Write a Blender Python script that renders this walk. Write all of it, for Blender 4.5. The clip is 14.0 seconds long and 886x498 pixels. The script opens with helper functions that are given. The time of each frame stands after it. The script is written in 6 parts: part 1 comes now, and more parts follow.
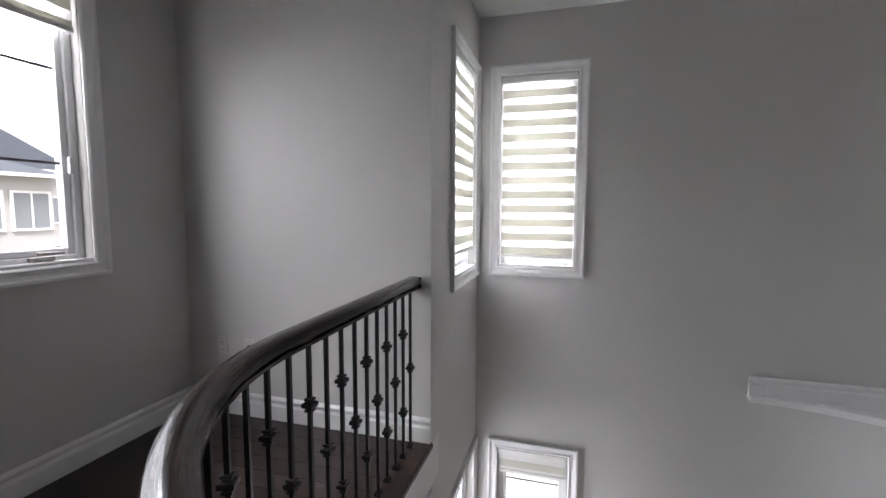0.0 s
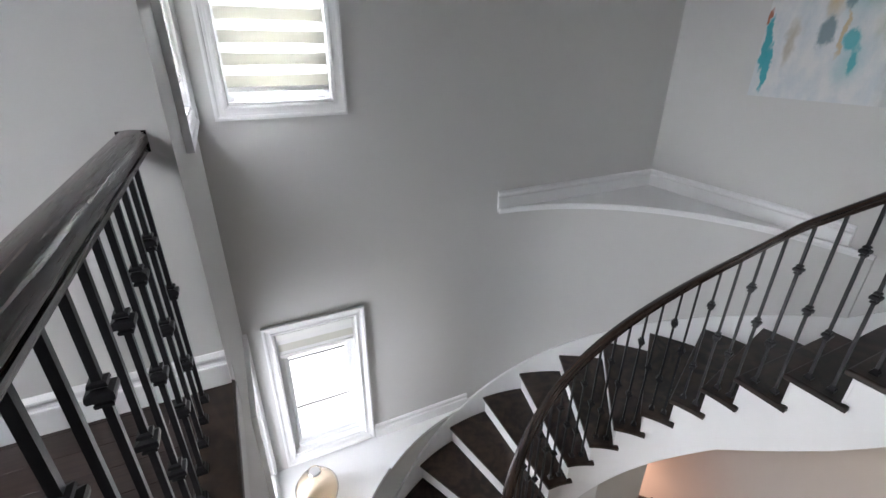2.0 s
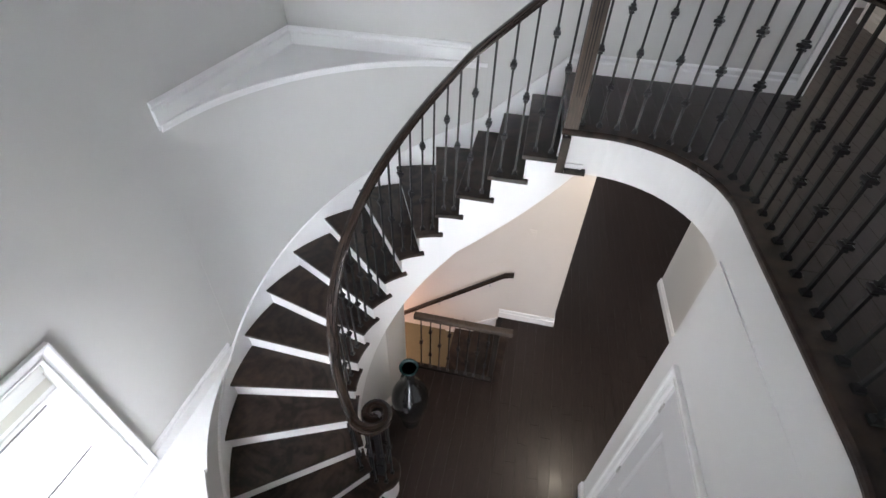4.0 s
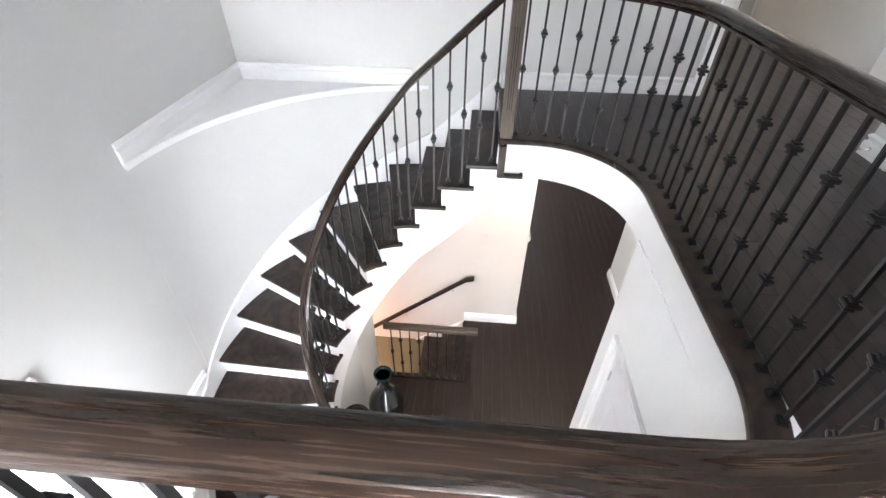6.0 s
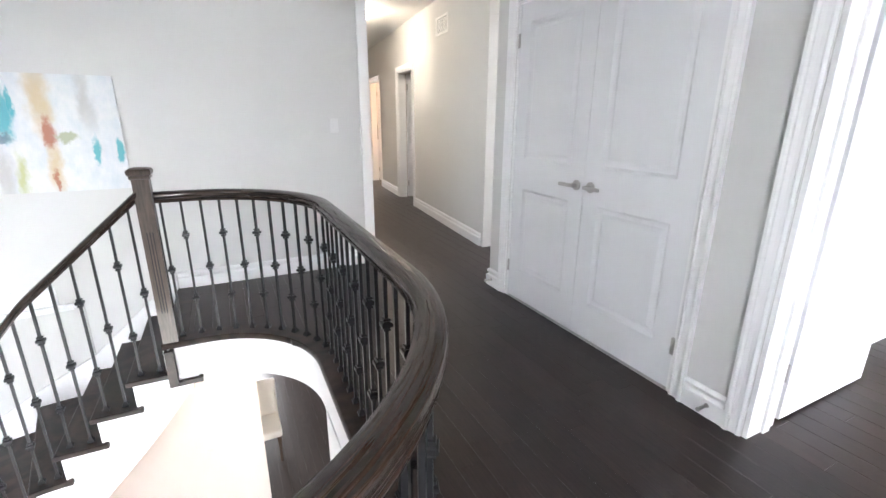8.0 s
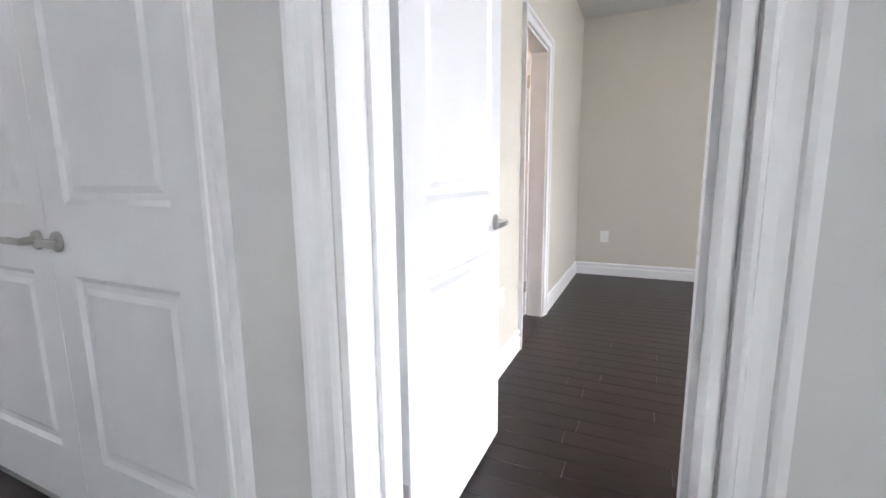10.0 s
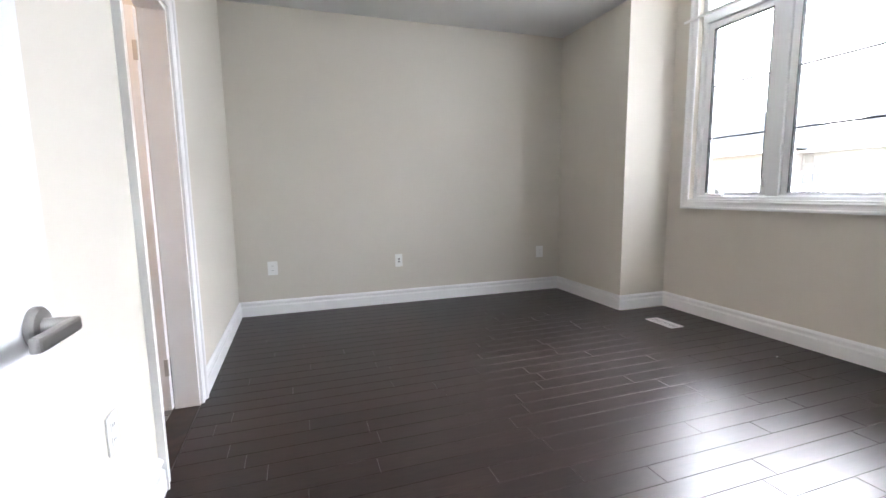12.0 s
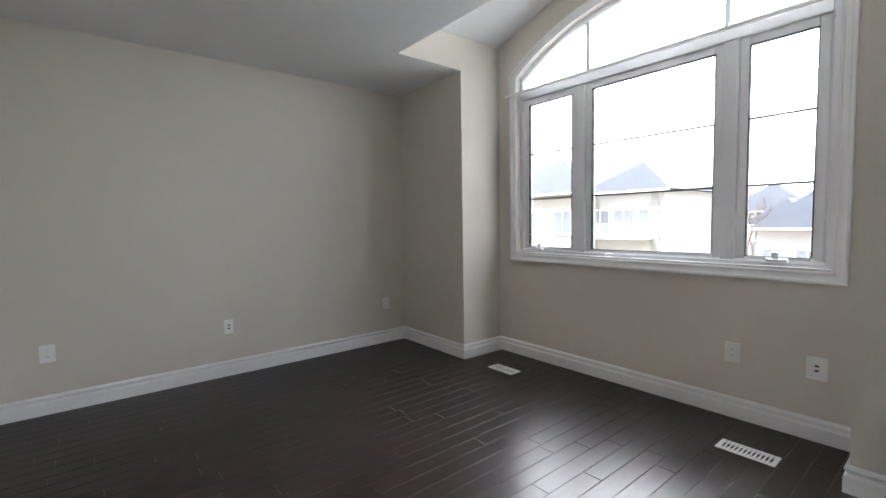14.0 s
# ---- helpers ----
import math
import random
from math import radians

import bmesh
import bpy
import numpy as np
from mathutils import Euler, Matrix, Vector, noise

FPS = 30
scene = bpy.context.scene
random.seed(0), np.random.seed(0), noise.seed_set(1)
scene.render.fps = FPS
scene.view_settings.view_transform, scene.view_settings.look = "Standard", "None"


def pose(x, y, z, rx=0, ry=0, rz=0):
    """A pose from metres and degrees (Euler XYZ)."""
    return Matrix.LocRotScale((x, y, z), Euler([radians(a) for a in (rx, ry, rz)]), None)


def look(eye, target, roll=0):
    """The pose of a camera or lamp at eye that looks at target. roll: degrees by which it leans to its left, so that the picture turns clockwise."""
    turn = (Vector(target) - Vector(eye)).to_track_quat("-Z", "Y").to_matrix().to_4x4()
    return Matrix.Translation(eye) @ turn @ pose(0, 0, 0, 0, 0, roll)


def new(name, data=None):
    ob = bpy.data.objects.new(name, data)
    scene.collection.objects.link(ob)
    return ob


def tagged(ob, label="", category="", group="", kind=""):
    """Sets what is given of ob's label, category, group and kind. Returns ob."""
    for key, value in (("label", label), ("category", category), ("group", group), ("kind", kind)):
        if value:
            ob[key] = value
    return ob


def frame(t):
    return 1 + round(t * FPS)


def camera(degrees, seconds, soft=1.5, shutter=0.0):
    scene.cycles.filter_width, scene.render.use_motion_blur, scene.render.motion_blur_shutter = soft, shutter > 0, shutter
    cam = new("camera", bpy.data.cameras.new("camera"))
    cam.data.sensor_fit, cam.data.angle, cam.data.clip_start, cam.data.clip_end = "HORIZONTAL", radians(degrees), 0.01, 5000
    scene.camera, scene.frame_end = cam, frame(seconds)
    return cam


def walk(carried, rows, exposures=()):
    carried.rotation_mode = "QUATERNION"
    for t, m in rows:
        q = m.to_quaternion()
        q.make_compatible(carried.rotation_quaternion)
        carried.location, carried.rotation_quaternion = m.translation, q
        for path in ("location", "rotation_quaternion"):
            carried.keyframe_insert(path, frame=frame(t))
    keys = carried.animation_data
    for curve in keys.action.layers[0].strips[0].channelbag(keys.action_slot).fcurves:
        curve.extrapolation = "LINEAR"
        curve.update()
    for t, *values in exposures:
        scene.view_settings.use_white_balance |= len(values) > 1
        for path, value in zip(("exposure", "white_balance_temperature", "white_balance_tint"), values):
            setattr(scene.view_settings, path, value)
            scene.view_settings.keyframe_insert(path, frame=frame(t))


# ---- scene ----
cam = camera(90.8, 14.0)
PATH = [
    (0, (0.279, 0.43, 1.256), (-0.268, 2.345, 1.077), 0.2),
    (0.5, (0.083, 0.582, 1.236), (-0.118, 2.555, 0.984), 0.4),
    (1, (-0.078, 0.728, 1.202), (0.142, 2.673, 0.794), -0.1),
    (1.5, (-0.17, 0.944, 1.167), (0.36, 2.767, 0.539), 0.6),
    (2, (-0.25, 1.12, 1.113), (0.541, 2.754, 0.275), 0.3),
    (2.5, (-0.32, 1.308, 1.121), (0.771, 2.635, 0.097), 1.1),
    (3, (-0.355, 1.447, 1.15), (0.973, 2.384, -0.015), 1.5),
    (3.5, (-0.407, 1.608, 1.171), (1.04, 2.185, -0.084), 2.5),
    (4, (-0.428, 1.737, 1.161), (1.045, 2.019, -0.162), 2.2),
    (6.5, (-0.773, 1.602, 1.328), (0.836, 1.648, 0.141), 0.9),
    (7, (-0.841, 1.476, 1.361), (0.911, 1.331, 0.407), 0.9),
    (7.5, (-0.808, 1.289, 1.328), (0.989, 0.785, 0.608), 0.4),
    (8, (-0.753, 1.062, 1.306), (0.963, 0.207, 0.737), 0.3),
    (8.5, (-0.713, 0.812, 1.239), (0.844, -0.357, 0.78), 0.4),
    (11, (-0.302, -0.644, 1.091), (-0.153, -2.616, 0.792), -0.7),
    (11.5, (-0.273, -0.813, 1.105), (-0.527, -2.777, 0.827), -0.6),
    (12, (-0.303, -0.975, 1.123), (-0.928, -2.857, 0.866), -0.8),
    (12.5, (-0.354, -1.059, 1.203), (-1.255, -2.829, 0.966), -0.8),
    (13, (-0.384, -1.086, 1.27), (-1.487, -2.742, 1.067), -0.9),
    (13.5, (-0.338, -1.127, 1.338), (-1.558, -2.704, 1.172), -0.9),
    (14, (-0.341, -1.104, 1.344), (-1.595, -2.657, 1.22), -0.9),
]
walk(cam, [(t, look(eye, target, roll)) for t, eye, target, roll in PATH],
     exposures=[(0, 2.45, 6200, 16), (0.5, 2.5, 6200, 16), (1, 2.6, 6200, 15), (2, 2.75, 6050, 13), (3, 2.5, 6000, 12), (3.5, 2.8, 6000, 12), (4, 3.3, 6000, 12), (6.5, 4.25, 6050, 12), (7.5, 4.42, 6050, 12), (8.5, 4.42, 6000, 12), (11, 3.72, 6050, 13), (12, 4.15, 5850, 12), (12.5, 4.15, 5850, 12), (13, 4.0, 5850, 12), (14, 3.33, 5850, 12)])

# exposure and light -----------------------------------------------------------------------------
world = bpy.data.worlds.new("overcast_sky")
scene.world = world
world.use_nodes = True
wn, wl = world.node_tree.nodes, world.node_tree.links
sky = wn.new("ShaderNodeTexSky")
sky.sky_type, sky.sun_disc = 'NISHITA', False
sky.sun_elevation, sky.sun_rotation = radians(48), radians(250)
sky.air_density, sky.dust_density, sky.ozone_density = 1.0, 6.0, 0.5
grey_sky = wn.new("ShaderNodeHueSaturation")
grey_sky.inputs["Saturation"].default_value = 0.15
wl.new(sky.outputs[0], grey_sky.inputs["Color"])
wl.new(grey_sky.outputs[0], wn["Background"].inputs[0])
wn["Background"].inputs[1].default_value = 0.14


def lamp(name, kind, m, power, colour=(1, 1, 1), size=(1, 1)):
    data = bpy.data.lights.new(name, kind)
    data.energy, data.color = power, colour
    if kind == 'AREA':
        data.shape, data.size, data.size_y = 'RECTANGLE', size[0], size[1]
    if kind == 'POINT':
        data.shadow_soft_size = size[0]
    if kind == 'SUN':
        data.angle = radians(size[0])
    ob = new(name, data)
    ob.matrix_world = m
    return ob


lamp("sun", 'SUN', look((9, -7, 20), (0, 0, 0)), 1.4, (1.0, 0.97, 0.92), (25, 25))
# daylight in the window openings of the stairwell, outside their panes
lamp("daylight_stair_upper", 'AREA', look((0.05, 4.05, 1.53), (0.05, 3, 1.53)), 12, (1, 1, 1), (0.62, 1.5))
lamp("daylight_stair_side", 'AREA', look((-0.68, 3.37, 1.53), (0.5, 3.37, 1.53)), 11, (1, 1, 1), (0.62, 1.5))
lamp("daylight_stair_lower_side", 'AREA', look((-0.68, 3.37, -1.2), (0.5, 3.37, -1.2)), 3.4, (1, 1, 1), (0.62, 1.2))
# added area lamp inside the entrance, brightens the foyer; no door is seen
lamp("foyer_fill", 'AREA', look((-1.9, 2.2, -2.0), (1.4, 2.2, -2.2)), 4.6, (1, 0.99, 0.97), (1.6, 2.0))
# added lamp for an unseen bright room, brightens the lower floor
lamp("lower_room_fill", 'AREA', look((8.96, 1.6, -1.75), (4.0, 0.8, -3.0)), 9, (1, 0.95, 0.88), (1.5, 1.4))
# daylight in the upper lights of the bedroom window and of the landing window
lamp("daylight_bedroom", 'AREA', look((-3.86, -2.84, 2.56), (0, -2.84, 2.4)), 3.0, (1, 1, 1), (2.3, 1.05))
lamp("daylight_landing", 'AREA', look((-2.24, 1.455, 2.12), (0, 1.1, 0.8)), 3.6, (1, 0.99, 0.98), (1.05, 0.36))

# materials --------------------------------------------------------------------------------------


def mat(name, colour, rough=0.5, metal=0.0, vary=0.06, scale=6.0, bump=0.0, bump_scale=120.0, coat=0.0, stretch=None, island=0.0, spec=0.5):
    """A procedural surface: base colour with stains at a large scale, grain at a fine one, and a fine relief."""
    m = bpy.data.materials.new(name)
    m.use_nodes = True
    n, l = m.node_tree.nodes, m.node_tree.links
    b = n["Principled BSDF"]
    b.inputs["Roughness"].default_value, b.inputs["Metallic"].default_value = rough, metal
    b.inputs["Specular IOR Level"].default_value = spec
    b.inputs["Coat Weight"].default_value, b.inputs["Coat Roughness"].default_value = coat, 0.12
    tc, mp = n.new("ShaderNodeTexCoord"), n.new("ShaderNodeMapping")
    l.new(tc.outputs["Object"], mp.inputs[0])
    if stretch:
        mp.inputs["Scale"].default_value = stretch
    big, fine = n.new("ShaderNodeTexNoise"), n.new("ShaderNodeTexNoise")
    big.inputs["Scale"].default_value, fine.inputs["Scale"].default_value = scale * 0.25, scale * 5
    fine.inputs["Detail"].default_value = 6
    for t in (big, fine):
        l.new(mp.outputs[0], t.inputs["Vector"])
    ramp = n.new("ShaderNodeMix")
    ramp.data_type = 'RGBA'
    dark = tuple(max(c * (1 - vary), 0) for c in colour)
    light = tuple(min(c * (1 + vary), 1) for c in colour)
    ramp.inputs[6].default_value, ramp.inputs[7].default_value = (*dark, 1), (*light, 1)
    mean = n.new("ShaderNodeMath")
    mean.operation = 'MULTIPLY_ADD'
    mean.inputs[1].default_value = 0.5
    half = n.new("ShaderNodeMath")
    half.operation = 'MULTIPLY'
    half.inputs[1].default_value = 0.5
    l.new(fine.outputs[0], half.inputs[0])
    l.new(big.outputs[0], mean.inputs[0])
    l.new(half.outputs[0], mean.inputs[2])
    l.new(mean.outputs[0], ramp.inputs[0])
    out = ramp.outputs[2]
    if island:
        oi, hs = n.new("ShaderNodeObjectInfo"), n.new("ShaderNodeHueSaturation")
        mr = n.new("ShaderNodeMapRange")
        mr.inputs[3].default_value, mr.inputs[4].default_value = 1 - island, 1 + island
        l.new(oi.outputs["Random"], mr.inputs[0])
        l.new(mr.outputs[0], hs.inputs["Value"])
        l.new(out, hs.inputs["Color"])
        out = hs.outputs[0]
    l.new(out, b.inputs["Base Color"])
    rr = n.new("ShaderNodeMapRange")
    rr.inputs[3].default_value, rr.inputs[4].default_value = rough * 0.85, min(rough * 1.15, 1)
    l.new(fine.outputs[0], rr.inputs[0])
    l.new(rr.outputs[0], b.inputs["Roughness"])
    if bump:
        bt, bp = n.new("ShaderNodeTexNoise"), n.new("ShaderNodeBump")
        bt.inputs["Scale"].default_value = bump_scale
        bt.inputs["Detail"].default_value = 4
        bp.inputs["Strength"].default_value, bp.inputs["Distance"].default_value = bump, 0.002
        l.new(mp.outputs[0], bt.inputs["Vector"])
        l.new(bt.outputs[0], bp.inputs["Height"])
        l.new(bp.outputs[0], b.inputs["Normal"])
    return m


def wood(name, dark, light, rough, stretch, island=0.0, coat=0.3, figure=0.5, spec=0.5, relief=0.1, uv=False):
    """Stained oak: long grain streaks, a wavy cathedral figure and open pores."""
    m = bpy.data.materials.new(name)
    m.use_nodes = True
    n, l = m.node_tree.nodes, m.node_tree.links
    b = n["Principled BSDF"]
    b.inputs["Coat Weight"].default_value, b.inputs["Coat Roughness"].default_value = coat, 0.10
    b.inputs["Specular IOR Level"].default_value = spec
    tc, mp = n.new("ShaderNodeTexCoord"), n.new("ShaderNodeMapping")
    mp.inputs["Scale"].default_value = stretch
    l.new(tc.outputs["UV" if uv else "Object"], mp.inputs[0])
    vec = mp.outputs[0]
    oi = n.new("ShaderNodeObjectInfo")
    if island:
        sh = n.new("ShaderNodeVectorMath")
        sh.operation = 'MULTIPLY_ADD'
        sh.inputs[1].default_value = (37.0, 53.0, 29.0)
        l.new(oi.outputs["Random"], sh.inputs[0])
        l.new(vec, sh.inputs[2])
        vec = sh.outputs[0]
    big, grain = n.new("ShaderNodeTexNoise"), n.new("ShaderNodeTexNoise")
    big.inputs["Scale"].default_value, big.inputs["Detail"].default_value, big.inputs["Distortion"].default_value = 2.2, 3, 1.2
    grain.inputs["Scale"].default_value, grain.inputs["Detail"].default_value = 16, 8
    l.new(vec, big.inputs["Vector"])
    l.new(vec, grain.inputs["Vector"])
    wave = n.new("ShaderNodeMath")
    wave.operation = 'MULTIPLY'
    wave.inputs[1].default_value = 26.0
    l.new(big.outputs[0], wave.inputs[0])
    sine = n.new("ShaderNodeMath")
    sine.operation = 'SINE'
    l.new(wave.outputs[0], sine.inputs[0])
    f1 = n.new("ShaderNodeMath")
    f1.operation = 'MULTIPLY_ADD'
    f1.inputs[1].default_value = 0.5 * figure * 0.5
    l.new(sine.outputs[0], f1.inputs[0])
    l.new(grain.outputs[0], f1.inputs[2])
    ramp = n.new("ShaderNodeValToRGB")
    ramp.color_ramp.elements[0].position, ramp.color_ramp.elements[1].position = 0.28, 0.78
    ramp.color_ramp.elements[0].color, ramp.color_ramp.elements[1].color = (*dark, 1), (*light, 1)
    l.new(f1.outputs[0], ramp.inputs[0])
    out = ramp.outputs[0]
    if island:
        hs, mr = n.new("ShaderNodeHueSaturation"), n.new("ShaderNodeMapRange")
        mr.inputs[3].default_value, mr.inputs[4].default_value = 1 - island, 1 + island
        l.new(oi.outputs["Random"], mr.inputs[0])
        l.new(mr.outputs[0], hs.inputs["Value"])
        l.new(out, hs.inputs["Color"])
        out = hs.outputs[0]
    l.new(out, b.inputs["Base Color"])
    rr = n.new("ShaderNodeMapRange")
    rr.inputs[3].default_value, rr.inputs[4].default_value = rough * 0.8, rough * 1.25
    l.new(grain.outputs[0], rr.inputs[0])
    l.new(rr.outputs[0], b.inputs["Roughness"])
    bp = n.new("ShaderNodeBump")
    bp.inputs["Strength"].default_value, bp.inputs["Distance"].default_value = relief, 0.001
    l.new(f1.outputs[0], bp.inputs["Height"])
    l.new(bp.outputs[0], b.inputs["Normal"])
    return m


def emitter(name, colour, strength):
    m = bpy.data.materials.new(name)
    m.use_nodes = True
    b = m.node_tree.nodes["Principled BSDF"]
    b.inputs["Base Color"].default_value = (0.9, 0.9, 0.9, 1)
    b.inputs["Emission Color"].default_value, b.inputs["Emission Strength"].default_value = (*colour, 1), strength
    return m


def cloth(name, colour, through_part, clear=0.0):
    """A blind's fabric: it scatters daylight through to the room; clear lets part of the rays pass between the threads."""
    m = bpy.data.materials.new(name)
    m.use_nodes = True
    n, l = m.node_tree.nodes, m.node_tree.links
    out = n["Material Output"]
    n.remove(n["Principled BSDF"])
    d, t, mx = n.new("ShaderNodeBsdfDiffuse"), n.new("ShaderNodeBsdfTranslucent"), n.new("ShaderNodeMixShader")
    tc, weave, mc = n.new("ShaderNodeTexCoord"), n.new("ShaderNodeTexNoise"), n.new("ShaderNodeMix")
    mc.data_type = 'RGBA'
    weave.inputs["Scale"].default_value = 160
    l.new(tc.outputs["Object"], weave.inputs["Vector"])
    mc.inputs[6].default_value, mc.inputs[7].default_value = (*[c * 0.93 for c in colour], 1), (*colour, 1)
    l.new(weave.outputs[0], mc.inputs[0])
    l.new(mc.outputs[2], d.inputs[0])
    l.new(mc.outputs[2], t.inputs[0])
    mx.inputs[0].default_value = through_part
    l.new(d.outputs[0], mx.inputs[1])
    l.new(t.outputs[0], mx.inputs[2])
    last = mx.outputs[0]
    if clear:
        tr, m2 = n.new("ShaderNodeBsdfTransparent"), n.new("ShaderNodeMixShader")
        m2.inputs[0].default_value = clear
        l.new(last, m2.inputs[1])
        l.new(tr.outputs[0], m2.inputs[2])
        last = m2.outputs[0]
    l.new(last, out.inputs[0])
    return m


def glass(name, colour=(1, 1, 1), rough=0.0, ior=1.45):
    m = bpy.data.materials.new(name)
    m.use_nodes = True
    b = m.node_tree.nodes["Principled BSDF"]
    b.inputs["Base Color"].default_value = (*colour, 1)
    b.inputs["Transmission Weight"].default_value, b.inputs["Roughness"].default_value, b.inputs["IOR"].default_value = 1, rough, ior
    return m


WASH = {"pale": (0.66, 0.68, 0.70), "sage": (0.36, 0.39, 0.24), "slate": (0.13, 0.21, 0.25), "teal": (0.03, 0.36, 0.43), "mist": (0.36, 0.55, 0.56),
        "ochre": (0.56, 0.43, 0.24), "rust": (0.38, 0.12, 0.06), "grey": (0.46, 0.45, 0.44), "moss": (0.45, 0.48, 0.18), "sand": (0.45, 0.41, 0.33)}
# across, up, half width, half height as parts of the canvas
SOFT = (("mist", 0.35, 0.85, 0.08, 0.22), ("sage", 0.46, 0.86, 0.085, 0.20), ("ochre", 0.715, 0.78, 0.04, 0.34), ("grey", 0.53, 0.17, 0.035, 0.26), ("moss", 0.595, 0.15, 0.022, 0.22),
        ("ochre", 0.72, 0.22, 0.03, 0.30), ("sage", 0.48, 0.60, 0.05, 0.16), ("mist", 0.36, 0.30, 0.05, 0.16), ("ochre", 0.25, 0.77, 0.03, 0.15), ("sand", 0.125, 0.42, 0.02, 0.18), ("grey", 0.88, 0.78, 0.03, 0.25))
STROKES = (("slate", 0.305, 0.82, 0.022, 0.16), ("slate", 0.385, 0.84, 0.015, 0.07), ("slate", 0.25, 0.52, 0.03, 0.12), ("ochre", 0.31, 0.50, 0.010, 0.16), ("teal", 0.35, 0.46, 0.032, 0.08),
           ("teal", 0.378, 0.31, 0.014, 0.11), ("teal", 0.575, 0.66, 0.036, 0.23), ("teal", 0.543, 0.93, 0.014, 0.16), ("teal", 0.61, 0.77, 0.012, 0.12), ("slate", 0.53, 0.47, 0.065, 0.04),
           ("rust", 0.722, 0.51, 0.026, 0.13), ("sage", 0.785, 0.47, 0.045, 0.045), ("rust", 0.715, 0.10, 0.010, 0.12), ("teal", 0.89, 0.35, 0.014, 0.13), ("teal", 0.978, 0.35, 0.012, 0.11))
EDGE = (("teal", 0.025, 0.42, 0.016, 0.20), ("teal", 0.05, 0.24, 0.016, 0.18), ("rust", 0.006, 0.64, 0.010, 0.06))


def paint_on_canvas(name, y0, y1, z0, z1):
    """An abstract painting: a pale wash with soft upright stains and ragged strokes of teal, slate, ochre and rust. Across runs from y1 to y0."""
    m = bpy.data.materials.new(name)
    m.use_nodes = True
    n, l = m.node_tree.nodes, m.node_tree.links
    b = n["Principled BSDF"]
    b.inputs["Roughness"].default_value = 0.55
    tc, sep, pos = n.new("ShaderNodeTexCoord"), n.new("ShaderNodeMapping"), n.new("ShaderNodeVectorMath")
    sep.inputs["Location"].default_value = (0, y1 / (y1 - y0), -z0 / (z1 - z0))
    sep.inputs["Scale"].default_value = (0, -1 / (y1 - y0), 1 / (z1 - z0))
    l.new(tc.outputs["Object"], sep.inputs[0])

    def warped(scale, stretch, amount):
        mp, nz, ad = n.new("ShaderNodeMapping"), n.new("ShaderNodeTexNoise"), n.new("ShaderNodeVectorMath")
        mp.inputs["Scale"].default_value = stretch
        nz.inputs["Scale"].default_value, nz.inputs["Detail"].default_value, nz.inputs["Roughness"].default_value = scale, 5, 0.6
        l.new(sep.outputs[0], mp.inputs[0])
        l.new(mp.outputs[0], nz.inputs["Vector"])
        sub = n.new("ShaderNodeVectorMath")
        sub.operation = 'SUBTRACT'
        sub.inputs[1].default_value = (0.5, 0.5, 0.5)
        l.new(nz.outputs["Color"], sub.inputs[0])
        ad.operation = 'MULTIPLY_ADD'
        ad.inputs[1].default_value = amount
        l.new(sub.outputs[0], ad.inputs[0])
        l.new(sep.outputs[0], ad.inputs[2])
        return ad.outputs[0], nz.outputs[0]

    soft_pos, soft_noise = warped(6, (1, 2.6, 0.8), (0, 0.10, 0.25))
    hard_pos, _ = warped(12, (1, 2.2, 0.8), (0, 0.055, 0.22))
    wash = n.new("ShaderNodeValToRGB")
    wash.color_ramp.elements[0].position, wash.color_ramp.elements[1].position = 0.35, 0.62
    wash.color_ramp.elements[0].color, wash.color_ramp.elements[1].color = (0.57, 0.61, 0.64, 1), (0.70, 0.70, 0.70, 1)
    l.new(soft_noise, wash.inputs[0])
    colour = wash.outputs[0]

    def dab(tint, u, v, su, sv, vec, inner, strength):
        nonlocal colour
        sub, ln, mr, mx = n.new("ShaderNodeVectorMath"), n.new("ShaderNodeVectorMath"), n.new("ShaderNodeMapRange"), n.new("ShaderNodeMix")
        sub.operation, ln.operation = 'MULTIPLY_ADD', 'LENGTH'
        sub.inputs[1].default_value = (0, 1 / su, 1 / sv)
        sub.inputs[2].default_value = (0, -u / su, -v / sv)
        l.new(vec, sub.inputs[0])
        l.new(sub.outputs[0], ln.inputs[0])
        mr.interpolation_type = 'SMOOTHSTEP'
        mr.inputs[1].default_value, mr.inputs[2].default_value, mr.inputs[3].default_value, mr.inputs[4].default_value = inner, 1.25, strength, 0
        l.new(ln.outputs["Value"], mr.inputs[0])
        mx.data_type = 'RGBA'
        l.new(mr.outputs[0], mx.inputs[0])
        l.new(colour, mx.inputs[6])
        mx.inputs[7].default_value = (*WASH[tint], 1)
        colour = mx.outputs[2]

    for t in SOFT:
        dab(t[0], t[1], t[2], t[3] * 1.25, t[4] * 1.2, soft_pos, 0.1, 0.85)
    for t in STROKES:
        dab(*t, hard_pos, 0.6, 0.85)
    for t in EDGE:
        dab(*t, hard_pos, 0.85, 0.95)
    l.new(colour, b.inputs["Base Color"])
    nz, bp = n.new("ShaderNodeTexNoise"), n.new("ShaderNodeBump")
    nz.inputs["Scale"].default_value = 60
    l.new(tc.outputs["Object"], nz.inputs["Vector"])
    bp.inputs["Strength"].default_value, bp.inputs["Distance"].default_value = 0.3, 0.002
    l.new(nz.outputs[0], bp.inputs["Height"])
    l.new(bp.outputs[0], b.inputs["Normal"])
    return m


